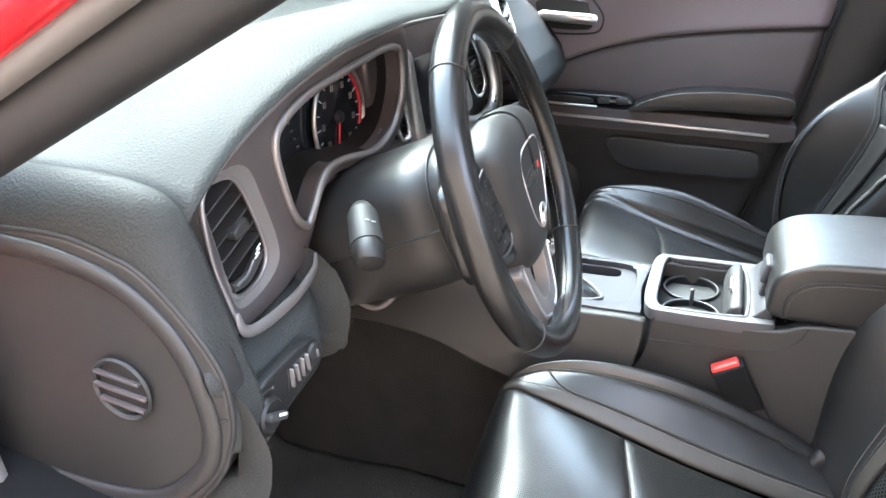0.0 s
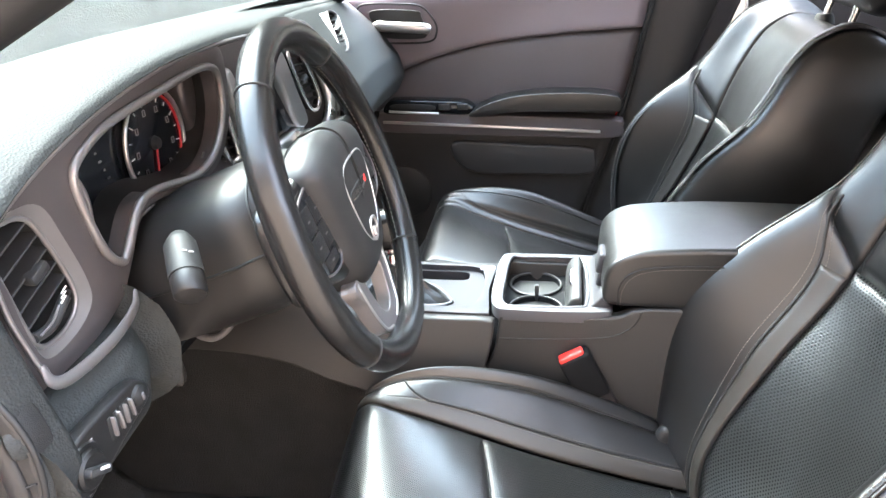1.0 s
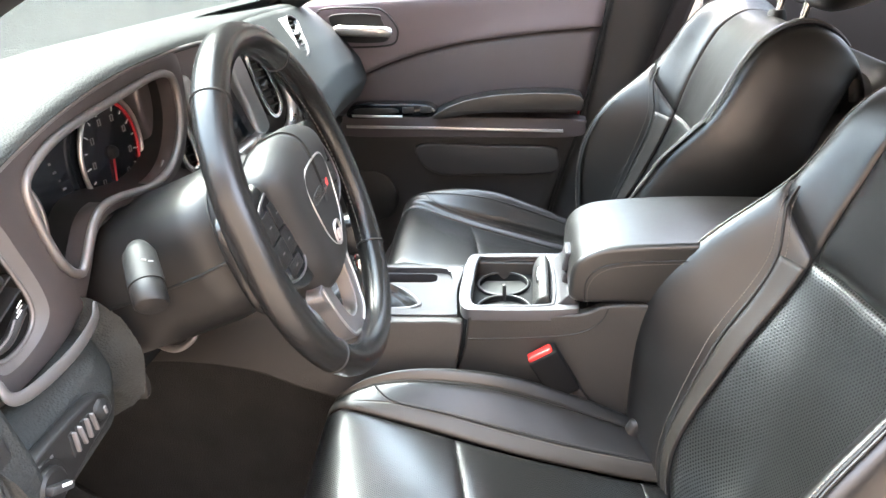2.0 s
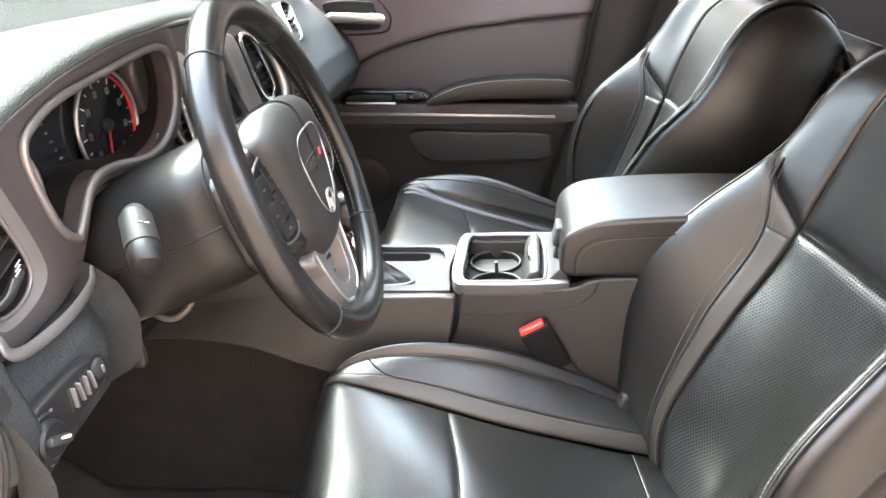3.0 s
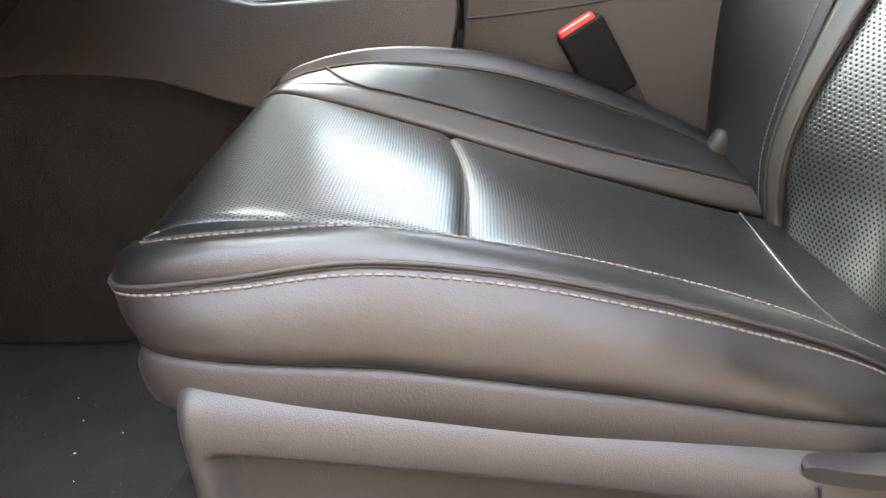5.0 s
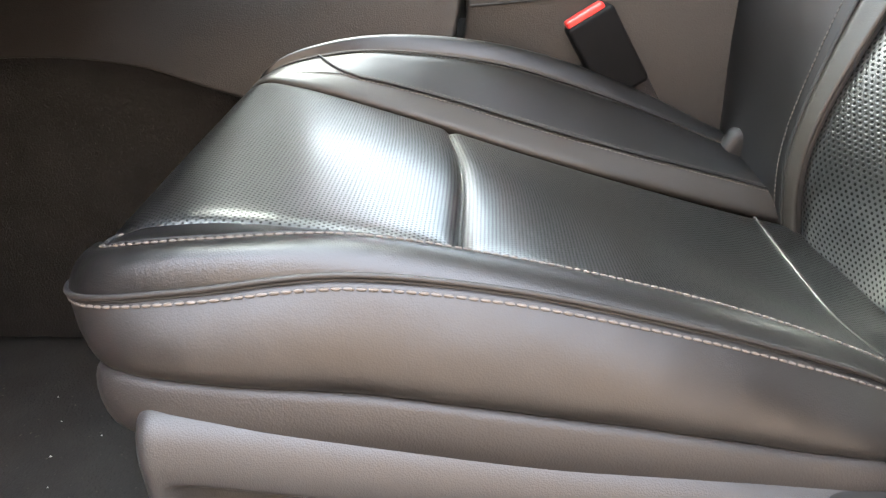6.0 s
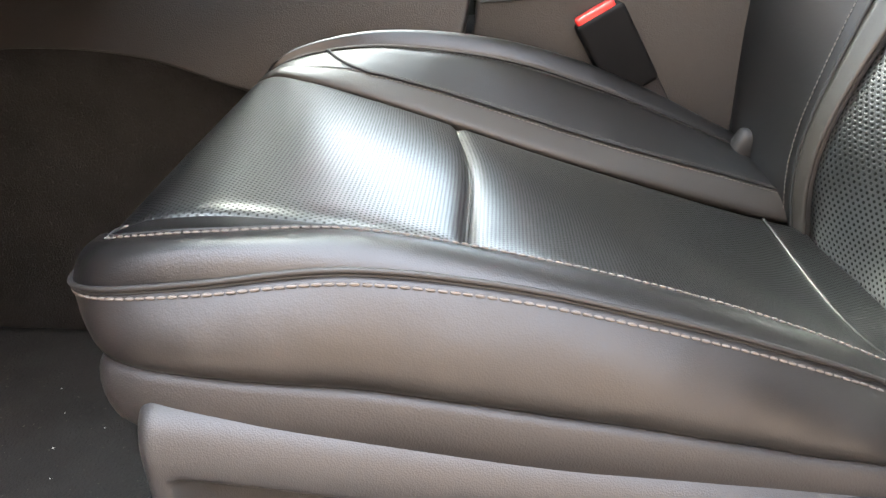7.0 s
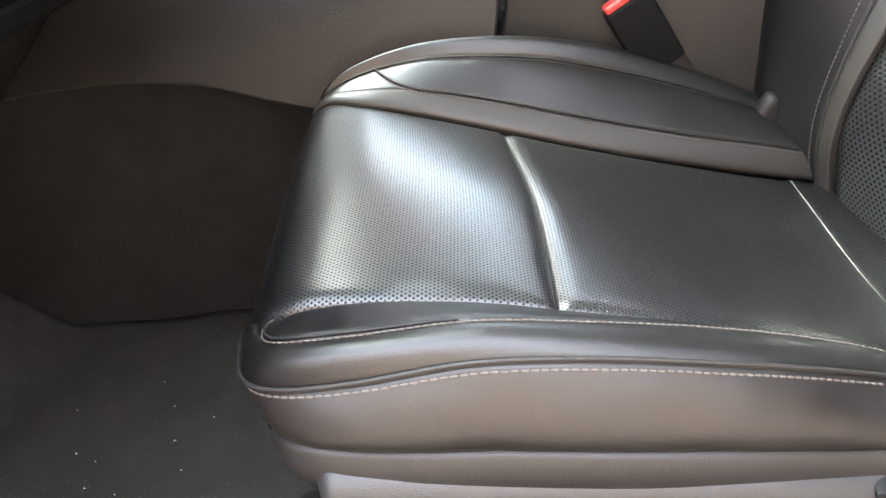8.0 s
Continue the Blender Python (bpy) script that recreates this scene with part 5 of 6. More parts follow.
def duct(name, ring, x0, x1, mat, parent, shrink=0.88, shift=0.0, lean=0.0):
    cy = sum(p[0] for p in ring) / len(ring)
    cz = sum(p[1] for p in ring) / len(ring)
    k = len(ring)
    vv = [(x0 + lean * (cz - z), y, z) for y, z in ring] + [(x1, cy + shift + (y - cy) * shrink, cz + (z - cz) * shrink) for y, z in ring] + [(x1, cy, cz)]
    ff = [(i, (i + 1) % k, k + (i + 1) % k, k + i) for i in range(k)] + [(k + i, k + (i + 1) % k, 2 * k) for i in range(k)]
    return solid(name, vv, ff, mat, parent, sharp=40)


def inside(ring, y, z):
    hit = False
    for (a, b), (c, d) in zip(ring, ring[1:] + ring[:1]):
        if (b > z) != (d > z) and y < (c - a) * (z - b) / (d - b) + a:
            hit = not hit
    return hit


def air_vent(ring, x, parent, along, count, angle, knob, label, lean=0.0):
    """A recessed vent with slats laid across its opening."""
    v = duct("air_vent", ring, x, x - 0.05, BLACK, parent, lean=lean)
    cz = sum(p[1] for p in ring) / len(ring)
    tagged(v, label)
    ys = [p[0] for p in ring]
    zs = [p[1] for p in ring]
    for k in range(count):
        f = (k + 0.7) / (count + 0.4)
        if along == "y":
            z = min(zs) + f * (max(zs) - min(zs))
            run = [y for y in np.linspace(min(ys), max(ys), 90) if inside(ring, y, z + (y - sum(ys) / len(ys)) * math.tan(radians(angle)))]
            if len(run) > 3:
                mid = sum(ys) / len(ys)
                a, b = run[0], run[-1]
                m = Matrix.Translation((x - 0.010 + lean * (cz - z), (a + b) / 2, z + ((a + b) / 2 - mid) * math.tan(radians(angle)))) @ pose(0, 0, 0, angle, 8, 0)
                part("slat", block(0.018, (b - a) / math.cos(radians(angle)) * 1.02, 0.0022, 0.0006, 1, m), PLASTIC, v)
        else:
            y = min(ys) + f * (max(ys) - min(ys))
            run = [z for z in np.linspace(min(zs), max(zs), 90) if inside(ring, y, z)]
            if len(run) > 3:
                part("slat", block(0.018, 0.0022, run[-1] - run[0], 0.0006, 1, pose(x - 0.012, y, (run[0] + run[-1]) / 2, angle, 0, 20)), PLASTIC, v)
    part("vent_knob", block(0.012, 0.022, 0.010, 0.003, 2, pose(x - 0.001, knob[0], knob[1], 18)), PLASTIC_GREY, v)
    return v


lv = air_vent(VENT, -0.2985, dash, "y", 6, 24, (-0.162, 0.994), "black air vent with slanted slats")
tube("vent_wheel", spline([(-.296, -.186, .950), (-.294, -.168, .951), (-.295, -.144, .964)], 16), 0.0045, PLASTIC_GREY, lv)
for k in range(3):
    part("vent_mark", block(0.001, 0.008, 0.0009, 0, 1, pose(-.2905, -.152 + .0015 * k, .966 + .0035 * k, 24)), WHITE, lv)
tube("vent_mark", spline([(-.291, -.184, .952), (-.290, -.170, .956), (-.291, -.158, .964)], 12), 0.0010, BEZEL, lv)

# instrument cluster
cl = duct("gauge_binnacle", CLUSTER, -0.296, -0.352, BLACK, dash, 1.0, 0.022)
tagged(cl, "dark gauge binnacle with two dials")
part("gauge_face", prism([(y + 0.021, z) for y, z in CLUSTER], "x", -0.3512, -0.348, 0), SCREEN, cl, "dark gauge face")


def dial(cy, cz, r, x, start, stop, count, red, needle, parent):
    m = pose(x, cy, cz, 0, 90, 0)
    g = part("gauge", lathe([(0.0, 0.0), (r * 0.96, 0.0), (r * 0.96, 0.002), (0.0, 0.002)], m, 48), SCREEN, parent, "round dial with white figures")
    tube("gauge_ring", [(x + 0.004, cy + r * math.cos(a), cz + r * math.sin(a)) for a in np.linspace(0, 2 * math.pi, 64, endpoint=False)], 0.0026, SILVER, g, closed=True)
    for k in range(count):
        a = radians(start + (stop - start) * k / (count - 1))
        part("mark", block(0.0008, 0.007 if k % 2 == 0 else 0.004, 0.0011, 0, 1, Matrix.Translation((x + 0.0028, cy + 0.80 * r * math.cos(a), cz + 0.80 * r * math.sin(a))) @ Matrix.Rotation(a, 4, 'X')), WHITE, g)
        if k % 2 == 0:
            tube("figure", [(x + 0.0028, cy + 0.62 * r * math.cos(a) + 0.0022 * p, cz + 0.62 * r * math.sin(a) + 0.0032 * q) for p, q in ((-1, -1), (1, -1), (1, 1), (-1, 1))], 0.0006, BEZEL, g, closed=True, sides=6)
    if red:
        tube("red_band", [(x + 0.003, cy + 0.90 * r * math.cos(radians(a)), cz + 0.90 * r * math.sin(radians(a))) for a in np.linspace(*red, 40)], 0.0018, REDPRINT, g)
    a = radians(needle)
    tube("needle", [(x + 0.004, cy, cz), (x + 0.004, cy + 0.72 * r * math.cos(a), cz + 0.72 * r * math.sin(a))], 0.0012, REDPRINT, g)
    part("needle_hub", lathe([(0.0, 0.006), (0.006, 0.005), (0.008, 0.0)], pose(x + 0.002, cy, cz, 0, 90, 0), 20), BLACK, g)


dial(0.106, 1.018, 0.059, -0.345, 225, -50, 15, (105, -55), 258, cl)
dial(-0.082, 0.997, 0.054, -0.345, 225, -40, 15, None, 230, cl)
for k in range(7):
    part("message_bar", block(0.0008, 0.003 + 0.002 * (k % 2), 0.0022, 0.0002, 1, pose(-0.3470, 0.000 + 0.004 * k, 1.055 - 0.0095 * k)), BEZEL if k < 6 else REDPRINT, cl)
# pale lower lip of the hood, behind the bezel
tube("hood_lip", spline([(-0.304, 0.136, 0.998), (-0.301, 0.10, 0.978), (-0.300, 0.05, 0.978), (-0.300, 0.0, 0.982), (-0.300, -0.034, 0.977), (-0.302, -0.056, 0.960)], 50), 0.0018, BEZEL, dash)

# knee panel and light switches
def knee(u, v):
    y = -0.262 + 0.182 * v
    prof = [(-0.304, 0.912), (-0.281, 0.9065), (-0.266, 0.893), (-0.257, 0.868), (-0.262, 0.838), (-0.290, 0.822), (-0.36, 0.815)]
    i = min(int(u), 5)
    f = u - i
    x = prof[i][0] + (prof[i + 1][0] - prof[i][0]) * f
    z = prof[i][1] + (prof[i + 1][1] - prof[i][1]) * f
    return (x - 0.030 * max(0, v - 0.75) ** 1.5 * 6, y, z - 0.012 * (1 - v) + 0.012 * max(0, v - 0.4))


sheet("knee_panel", knee, np.linspace(0, 6, 40), np.linspace(0, 1, 24), DASH, dash, "pebbled lower dash panel", puff=0.004, edges="v", lip=0.03, flip=True)
SY, SZ = -0.0150, 0.0115
swp = part("switch_plate", prism(rounded([(-.246, .850), (-.248, .876), (-.232, .889), (-.19, .8915), (-.150, .889), (-.136, .880), (-.136, .864), (-.17, .855), (-.215, .842), (-.235, .838)], 44), "x", -0.262, -0.2480, 0.003, 3), SHROUD, dash, "dark light switch plate")
dk = part("light_dial", lathe([(0.0, 0.006), (0.013, 0.006), (0.0155, 0.004), (0.0160, 0.0), (0.020, 0.0008), (0.0215, -0.003)], pose(-0.247, -0.213 + SY, 0.853 + SZ, 0, 90, 0), 36), SHROUD, swp, "round headlight dial")
part("dial_grip", block(0.008, 0.007, 0.026, 0.002, 2, pose(-0.2385, -0.213 + SY, 0.853 + SZ, 62)), PLASTIC_GREY, dk)
part("dial_line", block(0.001, 0.0022, 0.010, 0, 1, pose(-0.2341, -0.210 + SY, 0.854 + SZ, 62)), WHITE, dk)
for k in range(6):
    a = radians(60 + 40 * k)
    part("dial_mark", block(0.001, 0.0030, 0.0022, 0, 1, pose(-0.2472, -0.213 + SY + 0.0235 * math.cos(a), 0.853 + SZ + 0.0205 * math.sin(a))), BEZEL, dk)
for k in range(4):
    part("slider_slot", block(0.002, 0.0062, 0.021, 0.001, 2, pose(-0.2478, -0.176 + SY + 0.0085 * k, 0.862 + SZ)), BLACK, swp)
    part("slider", block(0.006, 0.0026, 0.018, 0.001, 2, pose(-0.2465, -0.1745 + SY + 0.0085 * k, 0.863 + SZ, 8 * (k % 2))), BEZEL, swp)
part("round_switch", lathe([(0.0, 0.004), (0.005, 0.004), (0.0085, 0.002), (0.0095, -0.002)], pose(-0.2470, -0.136 + SY, 0.865 + SZ, 0, 90, 0), 24), BLACK, swp)
part("switch_dot", block(0.002, 0.0032, 0.0075, 0.0008, 2, pose(-0.2428, -0.136 + SY, 0.865 + SZ, 10)), BEZEL, swp)

# end cap with round demister outlet
CAP = spline(GAP[2:] + [(-.270, .828), (-.302, .793), (-.36, .770), (-.45, .765), (-.52, .79), (-.545, .90), (-.53, 1.0)], 90)
cap = part("end_cap", prism([tuple(p) for p in CAP], "y", -0.2705, -0.245, 0.004, 3), PLASTIC, dash, "plain grey-brown end cap")
tube("cap_gap", [(x, -0.2675, z) for x, z in CAP[:66]], 0.0024, BLACK, cap, up=(0, 1, 0))
RIM = spline([(-.53, 1.004), (-.48, 1.010), (-.432, 1.011), (-.378, 1.006), (-.329, .992), (-.295, .965), (-.277, .935), (-.268, .898), (-.268, .867), (-.283, .832), (-.331, .792), (-.40, .780), (-.47, .782)], 90)
tube("cap_rim", [(x, -0.2715, z) for x, z in RIM], 0.0085, PLASTIC, cap, sides=14, up=(0, 1, 0), flat=0.6)
tube("cap_joint", [(-.2505, -.2712, .889), (-.262, -.2725, .8845)], 0.0010, BLACK, cap)
OC = (-0.344, -0.2745, 0.899)
outlet = part("demister_outlet", lathe([(0.0, -0.010), (0.0235, -0.010), (0.0245, 0.0), (0.027, 0.0022), (0.0285, 0.0)], pose(*OC, 90), 40), BLACK, cap, "round slatted side outlet")
for k in range(3):
    zz = 0.0125 - 0.0125 * k
    ww = 2 * math.sqrt(0.0245 ** 2 - zz ** 2)
    part("slat", block(ww, 0.004, 0.0032, 0.0008, 2, pose(OC[0], OC[1] - 0.002, OC[2] + zz, 0, 8)), SATIN, outlet)

# centre stack: screen, upright vents and satin frame
stack = part("stack_panel", prism(rounded([(0.17, 1.085), (0.30, 1.10), (0.46, 1.095), (0.60, 1.08), (0.66, 1.03), (0.655, 0.95), (0.60, 0.88), (0.55, 0.80), (0.47, 0.76), (0.28, 0.76), (0.22, 0.82), (0.20, 0.92), (0.175, 1.0)], 80), "x", -0.36, -0.330, 0.006, 3), SATIN, dash, "satin silver centre stack")
scr = part("screen", block(0.006, 0.20, 0.105, 0.002, 2, pose(-0.327, 0.385, 0.995, 0, -6)), SCREEN, stack, "dark touch screen")
for k in range(6):
    part("screen_icon", block(0.001, 0.014, 0.010, 0.0004, 1, pose(-0.3218 - 0.0005 * (k // 3), 0.355 + 0.034 * (k % 3), 0.965 - 0.017 * (k // 3) + 0.006, 0, -6)), PLASTIC_GREY, scr)
VL = rounded([(0.190, 1.062), (0.208, 1.066), (0.222, 1.058), (0.252, 0.968), (0.246, 0.955), (0.226, 0.960), (0.205, 1.0)], 40)
VR = rounded([(0.468, 1.050), (0.490, 1.056), (0.530, 1.034), (0.585, 0.968), (0.582, 0.946), (0.556, 0.942), (0.528, 0.960), (0.492, 1.008)], 40)
for ring, kn in ((VL, (0.222, 1.01)), (VR, (0.528, 1.0))):
    vt = air_vent(ring, -0.322, dash, "y", 9, -4, kn, "upright centre air vent")
    tube("vent_frame", [(-0.320, y, z) for y, z in ring], 0.004, CHROME, vt, closed=True, sides=10)
for ring in ([(0.385, 1.066), (0.430, 1.062), (0.470, 1.0), (0.505, 0.94), (0.462, 0.938), (0.425, 0.995)], [(0.262, 1.062), (0.240, 1.062), (0.262, 0.99), (0.275, 0.94), (0.300, 0.94), (0.285, 0.99)]):
    part("screen_frame", prism(rounded(ring, 40), "x", -0.330, -0.312, 0.006, 4), SILVER, stack, "bright upright frame beside the screen")
part("screen_frame", block(0.016, 0.20, 0.018, 0.006, 3, pose(-0.320, 0.385, 0.930)), SILVER, stack)
for k in range(3):
    tube("stack_swoop", spline([(-0.312, 0.44, 0.930 - 0.014 * k), (-0.305, 0.50 + 0.01 * k, 0.915 - 0.014 * k), (-0.303, 0.565 + 0.012 * k, 0.917 - 0.012 * k), (-0.306, 0.602 + 0.012 * k, 0.945 - 0.008 * k), (-0.314, 0.600 + 0.014 * k, 0.990), (-0.324, 0.575 + 0.016 * k, 1.035)], 40), 0.0085, SILVER if k % 2 == 0 else BEZEL, stack, "curved bright trim", sides=12)
for k in range(3):
    part("stack_knob", lathe([(0.0, 0.016), (0.016, 0.016), (0.018, 0.012), (0.019, 0.0)], pose(-0.330, 0.30 + 0.075 * k, 0.875, 0, 90), 28), PLASTIC_GREY, stack)
# passenger side front of the dash with its end vent


def right_front(u, v):
    y = 0.60 + 0.485 * v
    bx, bz = brow_x(y), brow_z(y)
    out = np.interp(u, (0, 0.06, 0.20, 0.36, 0.5, 0.62, 0.8, 1.0), (0.0, 0.026, 0.078, 0.118, 0.132, 0.11, 0.02, -0.08))
    return (bx + float(out), y, bz - 0.004 - 0.34 * u)


sheet("passenger_front", right_front, np.linspace(0, 1, 48), np.linspace(0, 1, 20), DASH, dash, puff=0, lip=0.01)
VE = rounded([(0.813, 1.061), (0.845, 1.068), (0.861, 1.058), (0.820, 1.037), (0.778, 1.016), (0.742, 1.008), (0.719, 1.012), (0.754, 1.030)], 40)
ve = air_vent(VE, -0.3395, dash, "y", 7, -4, (0.795, 1.04), "upright end air vent", 1.0)
tube("vent_frame", [(-0.3375 + 1.0 * (1.036 - z), y, z) for y, z in VE], 0.0022, SATIN, ve, closed=True, sides=10)
part("underside", block(0.52, 0.50, 0.02, 0.004, 1, pose(-0.66, 0.82, 0.80, 0, 4)), WELL, dash)
part("underside", block(0.50, 0.92, 0.02, 0.004, 1, pose(-0.60, 0.13, 0.80, 0, 8)), WELL, dash)

# ---------------------------------------------------------------- steering wheel and column
WC, WA, WR, WB = Vector((-0.1144, 0.0478, 0.9829)), 0.3207, 0.1805, -0.0645
E1 = Vector((math.sin(WB), math.cos(WB), 0))
E2 = Vector((-math.sin(WA) * math.cos(WB), math.sin(WA) * math.sin(WB), math.cos(WA)))
EN = E1.cross(E2)
WM = Matrix(((E1[0], E2[0], EN[0], WC[0]), (E1[1], E2[1], EN[1], WC[1]), (E1[2], E2[2], EN[2], WC[2]), (0, 0, 0, 1))) @ Matrix.Diagonal((0.9, 0.9, 0.9, 1))


def wl(x, y, z=0.0):
    return WM @ Vector((x, y, z))


wheel = thing("steering_wheel", tuple(WC), "black leather steering wheel with satin lower spoke", "steering wheel")
rr = [wl(WR * math.cos(a), WR * math.sin(a)) for a in np.linspace(0, 2 * math.pi, 120, endpoint=False)]
tube("rim", rr, 0.0155, RIM_LEATHER, wheel, "worn glossy leather rim", sides=24, closed=True, up=tuple(EN))
for a0 in (52, 128, 222, 318):
    a = radians(a0)
    c, t = Vector((WR * math.cos(a), WR * math.sin(a), 0)), Vector((math.cos(a), math.sin(a), 0))
    tube("rim_seam", [WM @ (c + 0.0174 * (math.cos(b) * t + math.sin(b) * Vector((0, 0, 1)))) for b in np.linspace(0, 2 * math.pi, 24, endpoint=False)], 0.0009, BLACK, wheel, closed=True)
for a0, a1 in ((-42, 52), (128, 222)):
    stitches("rim_stitching", [wl((WR - 0.0165) * math.cos(radians(a)), (WR - 0.0165) * math.sin(radians(a)), -0.004) for a in np.linspace(a0, a1, 60)], DARK_THREAD, wheel, 0.006, 0.0045, 0.0008)
hubo = rounded([(0.0, 0.077), (0.050, 0.074), (0.090, 0.056), (0.088, 0.020), (0.078, -0.022), (0.070, -0.060), (0.045, -0.091), (0.0, -0.099), (-0.045, -0.091), (-0.070, -0.060), (-0.078, -0.022), (-0.088, 0.020), (-0.090, 0.056), (-0.050, 0.074)], 72)
PADP = spline([(0.01, 0.0195), (0.45, 0.0190), (0.72, 0.0165), (0.88, 0.0105), (0.97, 0.001), (1.0, -0.010), (0.97, -0.030)], 28)


def dome(k0, k):
    """The airbag cover, a low cushion leaning back a little at its foot."""
    x, y = hubo[int(k) % 72]
    r, z = PADP[int(k0)]
    return tuple(wl(x * r, y * r, z + 0.10 * y * r))


def face(x, y, up=0.0):
    """A place on the front of the cover."""
    d = math.hypot(x / 0.077, y / 0.088)
    return wl(x, y, float(np.interp(d, PADP[:20, 0], PADP[:20, 1])) + 0.10 * y + up)


sheet("airbag_pad", dome, range(28), range(73), HUB, wheel, "grained black airbag cover", puff=0, lip=0.002)
em = rounded([(0.0, 0.040), (0.034, 0.037), (0.047, 0.024), (0.046, 0.0), (0.034, -0.034), (0.016, -0.053), (0.0, -0.057), (-0.016, -0.053), (-0.034, -0.034), (-0.046, 0.0), (-0.047, 0.024), (-0.034, 0.037)], 60)
tube("emblem_outline", [face(x, y, 0.0004) for x, y in em], 0.0010, SILVER, wheel, "thin bright emblem outline", closed=True)
bar = rounded([(-0.036, 0.010), (0.014, 0.011), (0.012, 0.001), (-0.037, 0.001)], 24)
tube("emblem_bar", [face(x, y, 0.0003) for x, y in bar], 0.0007, PLASTIC_GREY, wheel, closed=True)
for k in range(5):
    tube("emblem_stroke", [face(-0.031 + 0.008 * k, 0.008, 0.0003), face(-0.030 + 0.008 * k, 0.003, 0.0003)], 0.0010, PLASTIC_GREY, wheel)
for k in range(2):
    tube("emblem_dash", [face(0.020 + 0.005 * k, 0.010, 0.0003), face(0.018 + 0.005 * k, 0.002, 0.0003)], 0.0009, RED, wheel, "red slanted dash", sides=8)
tube("spoke_badge", [face(x, y, 0.0008) for x, y in rounded([(-0.009, -0.036), (0.009, -0.036), (0.011, -0.052), (0.0, -0.059), (-0.011, -0.052)], 24)], 0.0017, SILVER, wheel, "bright badge outline", closed=True)
tube("badge_core", [face(0, -0.043, 0.0004), face(0, -0.053, 0.0004)], 0.0035, SILVER, wheel, sides=10)
for sg in (-1, 1):
    sp = prism(rounded([(sg * 0.050, 0.060), (sg * 0.10, 0.053), (sg * 0.170, 0.050), (sg * 0.174, -0.036), (sg * 0.12, -0.050), (sg * 0.055, -0.058)], 40), "z", -0.030, -0.006, 0.007, 4)
    bmesh.ops.transform(sp, matrix=WM, verts=sp.verts)
    arm = part("spoke", sp, RIM_LEATHER, wheel, "leather side spoke")
    oval = [(sg * 0.070, 0.040), (sg * 0.105, 0.042), (sg * 0.136, 0.030), (sg * 0.150, 0.004), (sg * 0.146, -0.024), (sg * 0.120, -0.040), (sg * 0.082, -0.042), (sg * 0.070, -0.020)]
    pod = prism(rounded(oval, 48), "z", -0.010, -0.003, 0.002, 3)
    bmesh.ops.transform(pod, matrix=WM, verts=pod.verts)
    pd = part("button_pod", pod, GLOSS, arm, "dark oval button pod")
    tube("pod_outline", [wl(x, y, -0.0035) for x, y in rounded(oval, 48)], 0.0012, SATIN, arm, closed=True)
    for bx, by, w, hgt in ((0.090, 0.022, 0.024, 0.024), (0.120, 0.018, 0.026, 0.024), (0.092, -0.006, 0.022, 0.024), (0.120, -0.010, 0.030, 0.022), (0.104, -0.030, 0.034, 0.012)):
        bt = part("button", block(w * 1.08, hgt * 1.08, 0.0022, 0.0009, 2, WM @ pose(sg * bx, by, -0.0028)), SHROUD, arm)
        part("button_mark", block(0.006, 0.0014, 0.0006, 0, 1, WM @ pose(sg * bx, by, -0.0015)), BEZEL, bt)
low = prism(rounded([(-0.064, -0.078), (0.064, -0.078), (0.058, -0.110), (0.047, -0.140), (0.034, -0.160), (0.0, -0.168), (-0.034, -0.160), (-0.047, -0.140), (-0.058, -0.110)], 72), "z", -0.026, -0.008, 0.004, 4,
            holes=[rounded([(-0.034, -0.088), (0.0, -0.090), (0.034, -0.088), (0.030, -0.116), (0.019, -0.138), (0.0, -0.146), (-0.019, -0.138), (-0.030, -0.116)], 40)])
bmesh.ops.transform(low, matrix=WM, verts=low.verts)
lsp = part("lower_spoke", low, BEZEL, wheel, "open satin metal lower spoke")
for sg in (-1, 1):
    tube("spoke_edge", [wl(sg * x, y, -0.009) for x, y in spline([(0.060, -0.082), (0.055, -0.110), (0.045, -0.138), (0.033, -0.156), (0.012, -0.164)], 24)], 0.0022, SILVER, lsp, "bright spoke edge", sides=10)

column = thing("steering_column", tuple(WC - 0.12 * EN), "grained black steering column shroud with stalk", "steering column")
secs = [(-0.022, 0.050, 0.050, 0.0), (-0.040, 0.074, 0.068, -0.004), (-0.060, 0.080, 0.074, -0.008), (-0.066, 0.078, 0.072, -0.008), (-0.07, 0.090, 0.078, -0.008), (-0.11, 0.092, 0.080, -0.012), (-0.16, 0.090, 0.080, -0.014), (-0.25, 0.088, 0.080, -0.014)]


def shroud(k, a):
    z, rx, ry, oy = secs[int(k)]
    c, s = math.cos(a), math.sin(a)
    q = (abs(c) ** 3 + abs(s) ** 3) ** (-1 / 3)
    return tuple(wl(rx * q * c, oy + ry * q * s, z))


sheet("shroud", shroud, range(8), np.linspace(0, 2 * math.pi, 49), SHROUD, column, "two-piece column shroud", puff=0, lip=0.0, flip=False)
for k in (2, 4):
    tube("shroud_joint", [shroud(k, a) for a in np.linspace(0, 2 * math.pi, 60)], 0.0013, BLACK, column)
tube("shroud_split", [shroud(k, math.pi) for k in range(4, 8)], 0.0016, BLACK, column)
stk = tube("stalk", [(-.255, -.010, .945), (-.234, -.062, .974), (-.228, -.074, .983), (-.2235, -.082, .9825), (-.2085, -.106, .966)], 0.012, BLACK, column, "indicator stalk", sides=20, radii=[0.006, 0.0065, 0.0105, 0.0140, 0.0150])
